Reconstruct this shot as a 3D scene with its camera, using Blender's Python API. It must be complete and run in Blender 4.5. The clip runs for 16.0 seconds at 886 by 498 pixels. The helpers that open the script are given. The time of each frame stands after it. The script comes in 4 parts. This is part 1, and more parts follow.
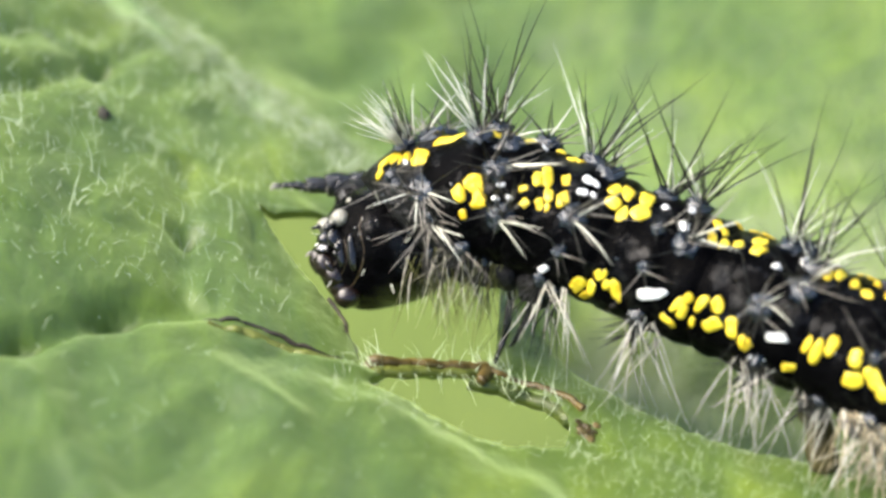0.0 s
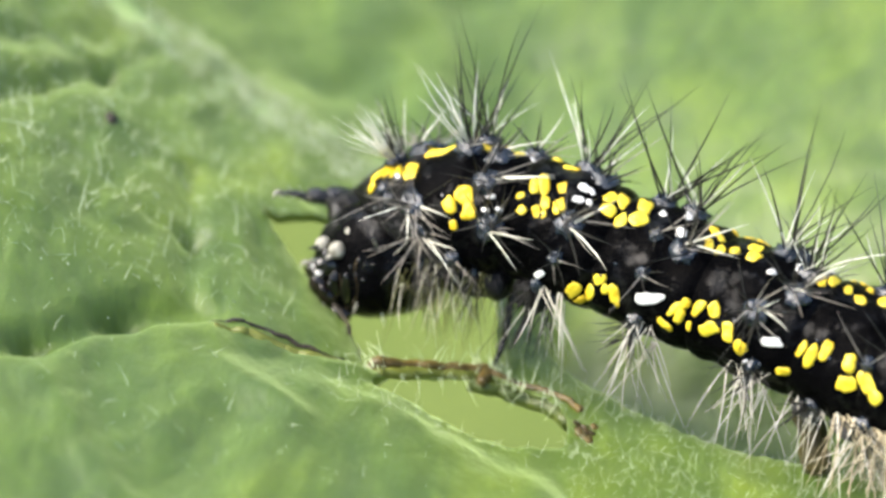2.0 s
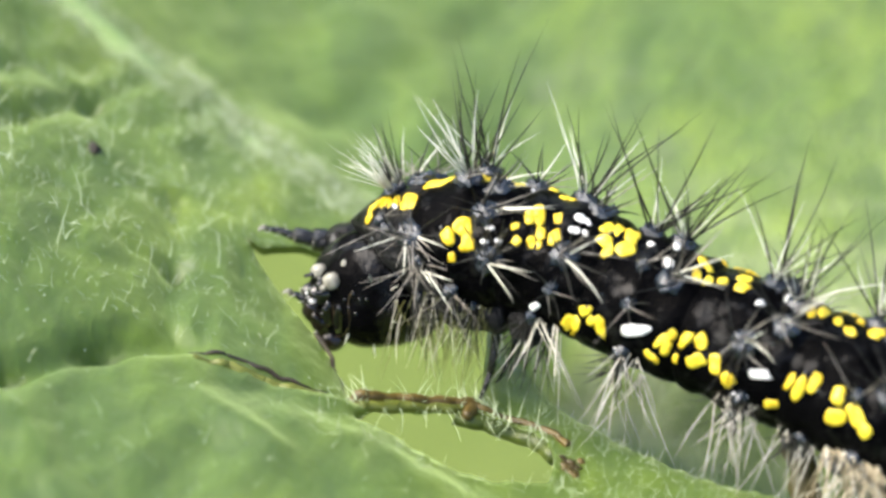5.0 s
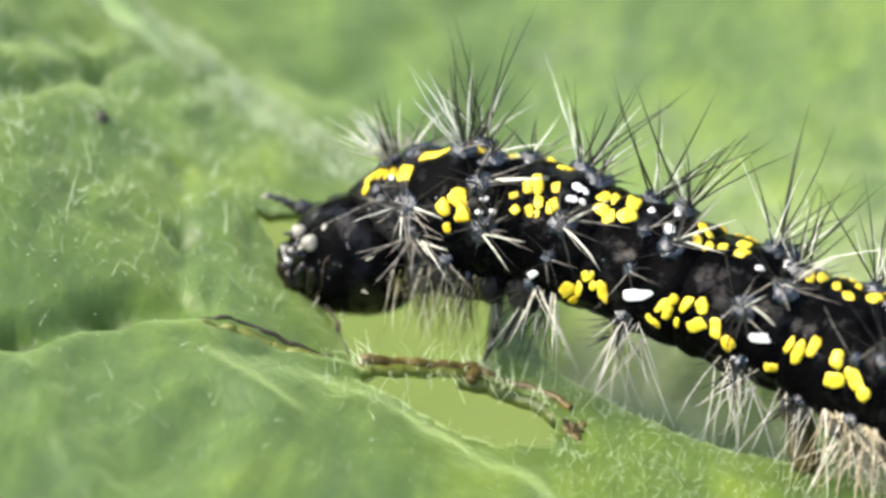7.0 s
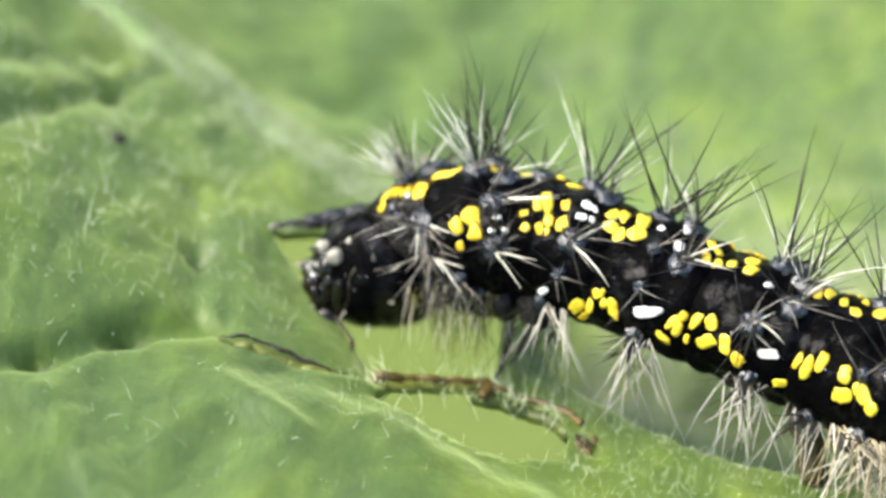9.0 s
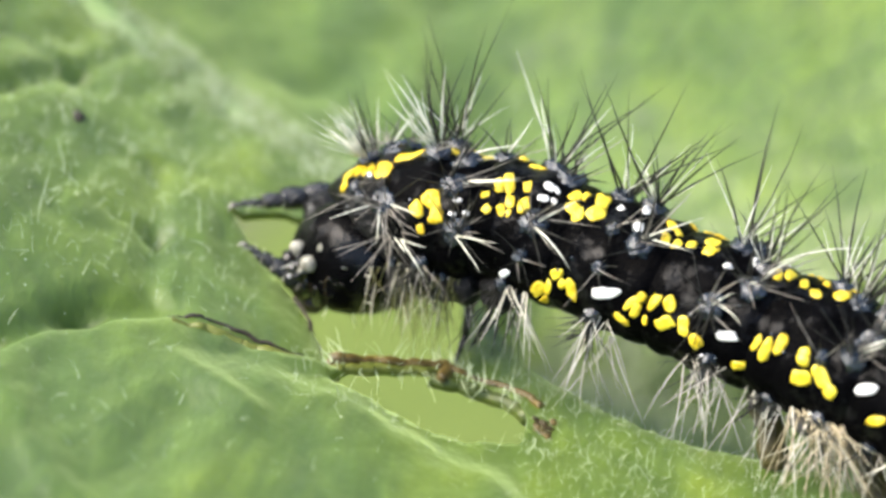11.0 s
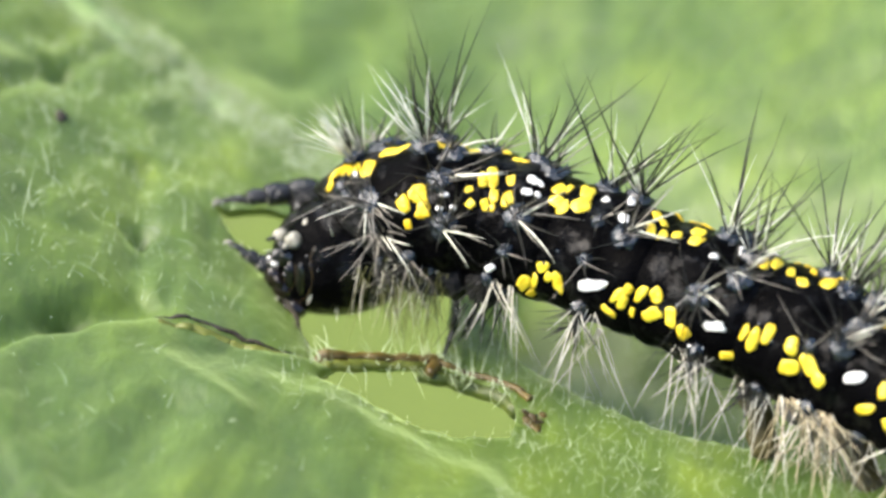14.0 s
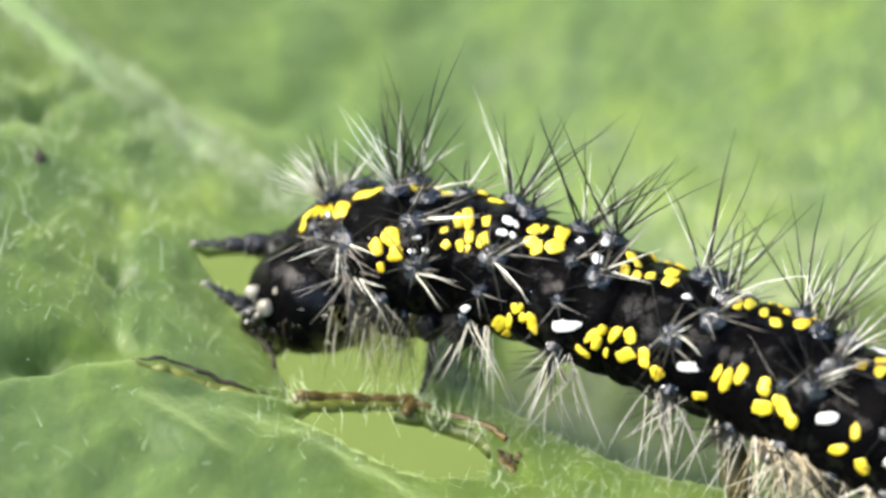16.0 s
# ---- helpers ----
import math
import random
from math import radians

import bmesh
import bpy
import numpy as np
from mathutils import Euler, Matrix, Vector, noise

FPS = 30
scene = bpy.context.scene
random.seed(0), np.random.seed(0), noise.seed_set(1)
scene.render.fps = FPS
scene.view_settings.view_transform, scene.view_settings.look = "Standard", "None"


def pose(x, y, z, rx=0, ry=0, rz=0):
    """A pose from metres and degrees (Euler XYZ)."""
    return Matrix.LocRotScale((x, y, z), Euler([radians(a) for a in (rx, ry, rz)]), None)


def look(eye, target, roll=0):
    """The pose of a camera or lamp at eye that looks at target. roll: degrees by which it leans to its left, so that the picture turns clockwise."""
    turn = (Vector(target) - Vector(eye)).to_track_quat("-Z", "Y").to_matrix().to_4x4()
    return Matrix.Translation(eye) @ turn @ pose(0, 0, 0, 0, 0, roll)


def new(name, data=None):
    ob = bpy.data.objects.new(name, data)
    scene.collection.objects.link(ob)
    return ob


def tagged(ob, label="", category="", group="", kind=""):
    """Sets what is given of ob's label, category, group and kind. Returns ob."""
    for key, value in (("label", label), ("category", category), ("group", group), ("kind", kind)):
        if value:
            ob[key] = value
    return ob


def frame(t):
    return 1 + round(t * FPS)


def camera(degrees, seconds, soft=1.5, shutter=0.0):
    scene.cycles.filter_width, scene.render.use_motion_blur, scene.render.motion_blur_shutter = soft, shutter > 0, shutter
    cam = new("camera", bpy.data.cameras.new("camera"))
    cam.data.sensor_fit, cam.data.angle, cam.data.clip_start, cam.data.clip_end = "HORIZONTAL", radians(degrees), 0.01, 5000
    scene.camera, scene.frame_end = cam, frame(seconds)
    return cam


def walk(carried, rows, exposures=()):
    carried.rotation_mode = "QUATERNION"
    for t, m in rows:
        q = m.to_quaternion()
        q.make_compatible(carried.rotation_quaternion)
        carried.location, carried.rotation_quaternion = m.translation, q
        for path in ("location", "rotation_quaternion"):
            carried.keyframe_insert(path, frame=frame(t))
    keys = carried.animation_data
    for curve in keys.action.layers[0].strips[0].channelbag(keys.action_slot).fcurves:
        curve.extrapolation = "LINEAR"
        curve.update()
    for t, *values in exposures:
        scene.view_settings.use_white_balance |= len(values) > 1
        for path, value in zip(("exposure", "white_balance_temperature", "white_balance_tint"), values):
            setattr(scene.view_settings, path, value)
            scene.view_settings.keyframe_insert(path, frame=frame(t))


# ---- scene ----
# A tiger-moth caterpillar feeding on a hairy leaf, seen from a hand's width away.
# All lengths below are in millimetres and are brought to metres by MM.
from mathutils.geometry import delaunay_2d_cdt

MM = 0.001

# ---------------------------------------------------------------- camera
cam = camera(10, 16.0, soft=3.2)
PATH = [
    (0, look((0.00000, -0.09751, 0.09751), (0.00000, 0.00000, 0.00000), 0.000)),
    (0.5, look((-0.00003, -0.09699, 0.09680), (0.00010, 0.00059, -0.00064), 0.136)),
    (1, look((0.00036, -0.09759, 0.09572), (0.00011, 0.00084, -0.00086), 0.161)),
    (1.5, look((0.00004, -0.09816, 0.09697), (0.00005, -0.00007, 0.00005), 0.158)),
    (2, look((-0.00127, -0.09942, 0.09977), (-0.00005, -0.00201, 0.00217), 0.870)),
    (2.5, look((0.00004, -0.09826, 0.09774), (0.00013, -0.00015, 0.00083), 0.347)),
    (3, look((0.00002, -0.09734, 0.09868), (0.00016, 0.00002, 0.00101), 0.520)),
    (5.5, look((0.00164, -0.09897, 0.09725), (0.00030, -0.00025, 0.00097), -0.114)),
    (6, look((0.00019, -0.10079, 0.09910), (0.00020, -0.00232, 0.00257), 0.839)),
    (6.5, look((-0.00038, -0.10217, 0.09883), (0.00018, -0.00308, 0.00293), 1.265)),
    (7, look((0.00056, -0.10020, 0.09846), (0.00026, -0.00179, 0.00185), 0.262)),
    (7.5, look((0.00054, -0.09999, 0.10121), (0.00020, -0.00298, 0.00320), -0.469)),
    (8, look((0.00009, -0.10067, 0.10102), (0.00017, -0.00326, 0.00341), 0.213)),
    (10.5, look((0.00268, -0.10107, 0.09907), (0.00073, -0.00252, 0.00264), -0.972)),
    (11, look((0.00391, -0.10016, 0.09853), (0.00105, -0.00186, 0.00186), -0.883)),
    (11.5, look((0.00490, -0.09962, 0.09779), (0.00132, -0.00126, 0.00120), -1.625)),
    (12, look((0.00475, -0.09880, 0.09775), (0.00143, -0.00089, 0.00070), -1.709)),
    (12.5, look((0.00368, -0.09975, 0.09885), (0.00142, -0.00197, 0.00164), -1.363)),
    (13, look((0.00375, -0.10045, 0.09822), (0.00142, -0.00203, 0.00166), -1.600)),
    (13.5, look((0.00363, -0.09979, 0.10008), (0.00140, -0.00259, 0.00228), -1.683)),
    (14, look((0.00443, -0.09887, 0.09940), (0.00143, -0.00176, 0.00154), -2.205)),
    (14.5, look((0.00542, -0.09884, 0.09860), (0.00142, -0.00135, 0.00115), -2.522)),
    (15, look((0.00516, -0.09924, 0.09982), (0.00140, -0.00209, 0.00202), -2.535)),
    (15.5, look((0.00583, -0.09891, 0.09927), (0.00153, -0.00147, 0.00178), -2.788)),
    (16, look((0.00588, -0.09826, 0.10051), (0.00213, -0.00125, 0.00257), -2.757)),
]
walk(cam, PATH)
cam.data.dof.use_dof = True
cam.data.dof.focus_distance = 0.1356
cam.data.dof.aperture_fstop = 60.0

# ---------------------------------------------------------------- light
world = bpy.data.worlds.new("sky")
scene.world = world
world.use_nodes = True
wn = world.node_tree
sky = wn.nodes.new("ShaderNodeTexSky")
sky.sky_type = "NISHITA"
sky.sun_disc = False
sky.sun_elevation = radians(51)
sky.sun_rotation = radians(279)
sky.dust_density = 4.0
wn.links.new(sky.outputs[0], wn.nodes["Background"].inputs[0])
wn.nodes["Background"].inputs[1].default_value = 0.135

sun = new("sun", bpy.data.lights.new("sun", "SUN"))
sun.data.energy = 2.3
sun.data.angle = radians(60)
sun.data.color = (1.0, 0.95, 0.84)
sun.matrix_world = look((-0.61, 0.10, 0.78), (0, 0, 0))
scene.view_settings.exposure = 1.57


# ---------------------------------------------------------------- materials
def material(name, rough=0.5, spec=0.5, metal=0.0):
    m = bpy.data.materials.new(name)
    m.use_nodes = True
    b = m.node_tree.nodes["Principled BSDF"]
    b.inputs["Roughness"].default_value = rough
    b.inputs["Specular IOR Level"].default_value = spec
    b.inputs["Metallic"].default_value = metal
    return m, m.node_tree, b


def noise_node(nt, scale, detail=3.0, rough=0.55, stretch=None):
    co = nt.nodes.new("ShaderNodeTexCoord")
    n = nt.nodes.new("ShaderNodeTexNoise")
    n.inputs["Scale"].default_value = scale
    n.inputs["Detail"].default_value = detail
    n.inputs["Roughness"].default_value = rough
    if stretch:
        mp = nt.nodes.new("ShaderNodeMapping")
        mp.inputs["Scale"].default_value = stretch
        nt.links.new(co.outputs["Object"], mp.inputs[0])
        nt.links.new(mp.outputs[0], n.inputs["Vector"])
    else:
        nt.links.new(co.outputs["Object"], n.inputs["Vector"])
    return n


def ramp(nt, src, stops):
    r = nt.nodes.new("ShaderNodeValToRGB")
    while len(r.color_ramp.elements) < len(stops):
        r.color_ramp.elements.new(0.5)
    for e, (p, c) in zip(r.color_ramp.elements, stops):
        e.position, e.color = p, (*c, 1)
    nt.links.new(src, r.inputs[0])
    return r


def mix(nt, fac, a, b, mode="MIX"):
    m = nt.nodes.new("ShaderNodeMix")
    m.data_type = "RGBA"
    m.blend_type = mode
    for sock, val in ((m.inputs[0], fac), (m.inputs[6], a), (m.inputs[7], b)):
        if hasattr(val, "links"):
            nt.links.new(val, sock)
        else:
            sock.default_value = val if isinstance(val, float) else (*val, 1)
    return m.outputs[2]


def bump(nt, bsdf, src, dist, strength=1.0):
    b = nt.nodes.new("ShaderNodeBump")
    b.inputs["Distance"].default_value = dist
    b.inputs["Strength"].default_value = strength
    nt.links.new(src, b.inputs["Height"])
    nt.links.new(b.outputs[0], bsdf.inputs["Normal"])
    return b


LONG = (1.0, 0.45, 0.45)


def leaf_material(name, dark, mid, light, glow, cell=230.0, patch=160.0, through_light=0.3, down=0.68):
    """Leaf skin: mottled green, a net of paler veinlets, fine pebbled relief, some light passing through."""
    m, nt, b = material(name, rough=0.5, spec=0.8)
    big = noise_node(nt, patch, 4.0, 0.55, LONG)
    fine = noise_node(nt, 2600.0, 4.0, 0.65, LONG)
    base_col = ramp(nt, big.outputs["Fac"], [(0.36, dark), (0.5, mid), (0.65, light)])
    grain = ramp(nt, fine.outputs["Fac"], [(0.33, (0.68, 0.72, 0.62)), (0.66, (1.20, 1.18, 1.18))])
    mid_n = noise_node(nt, 620.0, 3.0, 0.6, LONG)
    blot = ramp(nt, mid_n.outputs["Fac"], [(0.34, (0.55, 0.62, 0.42)), (0.66, (1.36, 1.28, 1.35))])
    hue_n = noise_node(nt, 300.0, 3.0, 0.55, LONG)
    hue = ramp(nt, hue_n.outputs["Fac"], [(0.38, (1.00, 1.03, 1.4)), (0.5, (0.96, 0.98, 1.15)), (0.62, (1.08, 1.03, 0.5))])
    col = nt.nodes.new("ShaderNodeMix")
    col.data_type, col.blend_type = "RGBA", "MULTIPLY"
    col.inputs[0].default_value = 0.8
    nt.links.new(base_col.outputs[0], col.inputs[6])
    nt.links.new(hue.outputs[0], col.inputs[7])
    c0 = mix(nt, 0.85, col.outputs[2], blot.outputs[0], "MULTIPLY")
    c1 = mix(nt, 0.8, c0, grain.outputs[0], "MULTIPLY")
    vor = nt.nodes.new("ShaderNodeTexVoronoi")
    vor.feature = "DISTANCE_TO_EDGE"
    vor.inputs["Scale"].default_value = cell
    warp = noise_node(nt, 500.0, 2.0)
    co = nt.nodes.new("ShaderNodeTexCoord")
    mp = nt.nodes.new("ShaderNodeMapping")
    mp.inputs["Scale"].default_value = LONG
    nt.links.new(co.outputs["Object"], mp.inputs[0])
    wm = mix(nt, 0.0022, mp.outputs[0], warp.outputs["Color"], "ADD")
    nt.links.new(wm, vor.inputs["Vector"])
    edge = ramp(nt, vor.outputs["Distance"], [(0.0, (1, 1, 1)), (0.09, (0, 0, 0))])
    half = ramp(nt, edge.outputs[0], [(0.0, (0, 0, 0)), (1.0, (0.35, 0.35, 0.35))])
    c2 = mix(nt, half.outputs[0], c1, light)
    nt.links.new(c2, b.inputs["Base Color"])
    h0 = mix(nt, 0.5, fine.outputs["Fac"], vor.outputs["Distance"])
    h = mix(nt, 0.5, h0, mid_n.outputs["Fac"])
    bump(nt, b, h, 0.00035, 1.0)
    rr = ramp(nt, big.outputs["Fac"], [(0.3, (0.62,) * 3), (0.7, (0.42,) * 3)])
    nt.links.new(rr.outputs[0], b.inputs["Roughness"])
    b.inputs["Sheen Weight"].default_value = down
    b.inputs["Sheen Roughness"].default_value = 0.38
    b.inputs["Sheen Tint"].default_value = (0.73, 0.95, 0.42, 1)
    tr = nt.nodes.new("ShaderNodeBsdfTranslucent")
    tr.inputs["Color"].default_value = (*glow, 1)
    ms = nt.nodes.new("ShaderNodeMixShader")
    ms.inputs[0].default_value = through_light
    nt.links.new(b.outputs[0], ms.inputs[1])
    nt.links.new(tr.outputs[0], ms.inputs[2])
    nt.links.new(ms.outputs[0], nt.nodes["Material Output"].inputs[0])
    return m


def skin_material(name, dark, light, scale, rough, dist, stretch=None, spec=0.5):
    m, nt, b = material(name, rough=rough, spec=spec)
    n = noise_node(nt, scale, 4.0, 0.6, stretch)
    n2 = noise_node(nt, scale * 6, 3.0)
    f = mix(nt, 0.35, n.outputs["Fac"], n2.outputs["Fac"])
    c = ramp(nt, f, [(0.35, dark), (0.68, light)])
    nt.links.new(c.outputs[0], b.inputs["Base Color"])
    bump(nt, b, f, dist)
    return m


M_LEAF = leaf_material("leaf_skin", (0.053, 0.106, 0.007), (0.073, 0.131, 0.010), (0.105, 0.165, 0.020), (0.26, 0.40, 0.03), 420.0)
M_CUT = skin_material("leaf_cut_edge", (0.05, 0.085, 0.008), (0.17, 0.23, 0.03), 1500.0, 0.5, 0.00004)
M_RIB = skin_material("dried_rib", (0.036, 0.024, 0.004), (0.125, 0.085, 0.012), 700.0, 0.45, 0.00006, (1, 3, 3))
M_WALL = skin_material("olive_cut_wall", (0.020, 0.036, 0.002), (0.065, 0.09, 0.006), 700.0, 0.5, 0.00008, (1, 3, 3))
M_STRIP = skin_material("olive_bared_strip", (0.065, 0.085, 0.008), (0.13, 0.145, 0.018), 700.0, 0.5, 0.00008, (1, 3, 3))
M_VEIN = skin_material("pale_downy_vein", (0.11, 0.18, 0.05), (0.17, 0.25, 0.09), 500.0, 0.7, 0.0001)
M_SCAR = skin_material("dead_edge", (0.006, 0.005, 0.003), (0.035, 0.026, 0.012), 1100.0, 0.7, 0.00006)
M_HAIR = skin_material("leaf_hair", (0.36, 0.45, 0.26), (0.64, 0.72, 0.52), 400.0, 0.35, 0.00001)
M_BLACK = skin_material("black_velvet_skin", (0.0006, 0.0006, 0.0007), (0.0024, 0.0024, 0.0028), 1600.0, 0.5, 0.0001, spec=0.02)
nt = M_BLACK.node_tree
gloss = ramp(nt, noise_node(nt, 1500.0, 3.0, 0.6).outputs["Fac"], [(0.52, (0.01,) * 3), (0.70, (0.2,) * 3)])
nt.links.new(gloss.outputs[0], nt.nodes["Principled BSDF"].inputs["Specular IOR Level"])
nt.nodes["Principled BSDF"].inputs["Roughness"].default_value = 0.28
M_COLLAR = skin_material("grey_wrinkled_skin", (0.0012, 0.0012, 0.0013), (0.016, 0.016, 0.017), 900.0, 0.3, 0.0003, (1.0, 2.6, 2.6), 0.14)
M_BELLY = skin_material("grey_belly_skin", (0.03, 0.03, 0.032), (0.13, 0.125, 0.12), 800.0, 0.45, 0.0001)
M_YELLOW = skin_material("yellow_scale", (0.62, 0.40, 0.004), (0.90, 0.74, 0.05), 1100.0, 0.32, 0.00012)
M_WHITE = skin_material("white_scale", (0.62, 0.62, 0.60), (0.92, 0.92, 0.90), 1100.0, 0.3, 0.0001)
M_TUB = skin_material("blue_black_wart", (0.002, 0.004, 0.007), (0.022, 0.034, 0.052), 1300.0, 0.12, 0.00020, spec=0.9)
M_HEAD = skin_material("glossy_black_capsule", (0.0010, 0.0010, 0.0011), (0.004, 0.004, 0.0045), 700.0, 0.24, 0.00014, spec=0.2)
nt = M_HEAD.node_tree
gloss = ramp(nt, noise_node(nt, 420.0, 3.0, 0.6).outputs["Fac"], [(0.48, (0.01,) * 3), (0.64, (0.42,) * 3)])
nt.links.new(gloss.outputs[0], nt.nodes["Principled BSDF"].inputs["Specular IOR Level"])
M_FACE = skin_material("wet_black_shell", (0.0012, 0.0011, 0.001), (0.007, 0.006, 0.006), 1500.0, 0.1, 0.00004, spec=0.7)
M_MOUTH = skin_material("brown_mouthpart", (0.002, 0.0014, 0.0011), (0.013, 0.007, 0.005), 1200.0, 0.2, 0.00003, spec=0.6)
# cream by nature; the strong dark-to-pale mottling also paints small glints into it
M_CREAM = skin_material("cream_membrane", (0.07, 0.065, 0.05), (0.36, 0.35, 0.29), 1100.0, 0.22, 0.00012)
M_CHEEK = skin_material("brown_cheek_rim", (0.015, 0.010, 0.005), (0.085, 0.062, 0.035), 1200.0, 0.25, 0.00004)
M_LEG = skin_material("black_leg_shell", (0.002, 0.002, 0.0025), (0.016, 0.017, 0.02), 1200.0, 0.13, 0.00025, spec=0.5)
M_PROLEG = skin_material("brown_proleg_skin", (0.020, 0.016, 0.004), (0.085, 0.068, 0.016), 900.0, 0.5, 0.0001)
M_BRISTLE = skin_material("black_bristle", (0.004, 0.004, 0.0036), (0.026, 0.026, 0.020), 900.0, 0.35, 0.000004, spec=0.2)
M_OLIVE = skin_material("olive_bristle", (0.05, 0.055, 0.012), (0.17, 0.17, 0.05), 900.0, 0.3, 0.000004, spec=0.4)
M_PALE = skin_material("pale_bristle", (0.62, 0.62, 0.50), (0.92, 0.92, 0.80), 900.0, 0.3, 0.000004, spec=0.5)
M_STRAW = skin_material("straw_bristle", (0.40, 0.37, 0.28), (0.86, 0.84, 0.74), 900.0, 0.3, 0.000004, spec=0.5)
M_GREY = skin_material("grey_bristle", (0.04, 0.034, 0.028), (0.46, 0.42, 0.36), 900.0, 0.3, 0.000004, spec=0.5)
M_TAN = skin_material("tan_bristle", (0.15, 0.11, 0.05), (0.72, 0.64, 0.45), 900.0, 0.35, 0.000004, spec=0.5)
M_GROUND = skin_material("sunlit_meadow", (0.070, 0.104, 0.014), (0.108, 0.148, 0.022), 60.0, 0.9, 0.004)
nt = M_GROUND.node_tree
bare = ramp(nt, noise_node(nt, 26.0, 2.0, 0.5).outputs["Fac"], [(0.60, (0, 0, 0)), (0.66, (1, 1, 1))])
green = nt.nodes["Principled BSDF"].inputs["Base Color"].links[0].from_socket
nt.links.new(mix(nt, bare.outputs[0], green, (0.078, 0.083, 0.054)), nt.nodes["Principled BSDF"].inputs["Base Color"])


# ---------------------------------------------------------------- mesh helpers
def part(name, bm, mat, parent=None, label="", smooth=True):
    """Links a bmesh, in millimetres, as one mesh object under parent."""
    bmesh.ops.scale(bm, vec=(MM, MM, MM), verts=bm.verts)
    me = bpy.data.meshes.new(name)
    bm.to_mesh(me)
    bm.free()
    for m in mat if isinstance(mat, (list, tuple)) else (mat,):
        me.materials.append(m)
    if smooth:
        me.shade_smooth()
    ob = new(name, me)
    if parent is not None:
        ob.parent = parent
    if label:
        ob["label"] = label
    return ob


def frame_of(n, hint=(0, 0, 1)):
    """A 3x3 matrix with n as its z axis."""
    n = Vector(n).normalized()
    h = Vector(hint)
    if abs(n.dot(h)) > 0.95:
        h = Vector((1, 0, 0))
    x = h.cross(n).normalized()
    return Matrix((x, n.cross(x), n)).transposed()


def tube(bm, pts, radii, sides=6, mat=0):
    """A tapered tube along pts with closed ends."""
    rings = []
    ref = Vector((0.13, 0.31, 0.94))
    for k, p in enumerate(pts):
        d = (Vector(pts[min(k + 1, len(pts) - 1)]) - Vector(pts[max(k - 1, 0)])).normalized()
        x = ref.cross(d)
        if x.length < 0.1:
            x = Vector((1, 0, 0)).cross(d)
        x.normalize()
        y = d.cross(x)
        rings.append([bm.verts.new(Vector(p) + radii[k] * (x * math.cos(a) + y * math.sin(a)))
                      for a in (2 * math.pi * j / sides for j in range(sides))])
    for a, b in zip(rings, rings[1:]):
        for j in range(sides):
            f = bm.faces.new((a[j], a[(j + 1) % sides], b[(j + 1) % sides], b[j]))
            f.material_index = mat
    for r, flip in ((rings[0], True), (rings[-1], False)):
        f = bm.faces.new(r[::-1] if flip else r)
        f.material_index = mat


def hair(bm, p, d, length, r, bend=(0, 0, 0), steps=3, sides=3):
    """One bristle: thick at its root, drawn out to a point, a little bent."""
    p, d, bend = Vector(p), Vector(d).normalized(), Vector(bend)
    pts = [p + d * length * k / steps + bend * (k / steps) ** 2 for k in range(steps + 1)]
    tube(bm, pts, [r * (1 - 0.93 * (k / steps) ** 1.5) for k in range(steps + 1)], sides)


def blob(bm, c, rot, size, seg=10, rings=6, rough=0.0, seed=0):
    """A rounded, slightly irregular lump."""
    m = Matrix.Translation(c) @ rot.to_4x4() @ Matrix.Diagonal((*size, 1))
    vs = bmesh.ops.create_uvsphere(bm, u_segments=seg, v_segments=rings, radius=1.0)["verts"]
    for v in vs:
        if rough:
            v.co *= 1 + rough * noise.noise(v.co * 1.7 + Vector((seed * 3.1, seed, 0)))
        v.co = m @ v.co
    return vs


# ---------------------------------------------------------------- the leaf
RIDGE_X = [-24.0, -14.9, -12.1, -9.3, -6.3, -3.6, -1.3, 1.8, 3.4, 5.5, 7.7, 11.6, 14.9, 24.0]
RIDGE_Y = [25.0, 17.2, 14.7, 12.2, 9.7, 7.4, 5.2, 0.6, -3.1, -5.2, -6.6, -8.1, -9.2, -12.0]
# folds and veins: two ends, height (negative: a groove), half width
FOLDS = [(-13.5, 3.0, -9.7, 7.6, -0.55, 0.45), (-9.7, 7.6, -8.6, 9.5, -0.4, 0.4),
         (-7.2, 3.6, -7.0, -0.1, -0.35, 0.38), (-7.0, -0.1, -7.0, -2.9, -0.35, 0.42),
         (-14.0, -8.9, -11.0, -7.0, -0.6, 0.55), (-11.0, -7.0, -8.7, -4.8, -0.6, 0.5), (-8.7, -4.8, -6.7, -3.6, -0.65, 0.6),
         (2.0, 19.0, -3.2, 10.5, -0.25, 0.9), (12.5, 36.0, 8.6, 21.0, -0.5, 1.0), (17.0, 31.0, 13.0, 25.0, 0.5, 1.2), (7.5, 25.0, 4.5, 15.0, 0.3, 1.3),
         (-10.5, -9.0, -8.5, -13.5, 0.3, 0.7), (-6.0, -6.4, -3.9, -8.6, 0.2, 0.4), (-7.4, -13.0, -5.4, -9.2, -0.25, 0.9),
         (-8.5, 0.6, -7.0, -0.2, -0.15, 0.25),
         (-11.8, 9.2, -9.4, 6.6, -0.2, 0.4),
         (-9.9, 9.0, -9.4, 11.2, -0.3, 0.5), (-11.4, 5.5, -11.0, 8.0, -0.2, 0.5), (-11.9, 9.8, -11.0, 12.4, -0.25, 0.6),
         (-13.2, 7.0, -10.6, 9.2, -0.3, 0.6)]


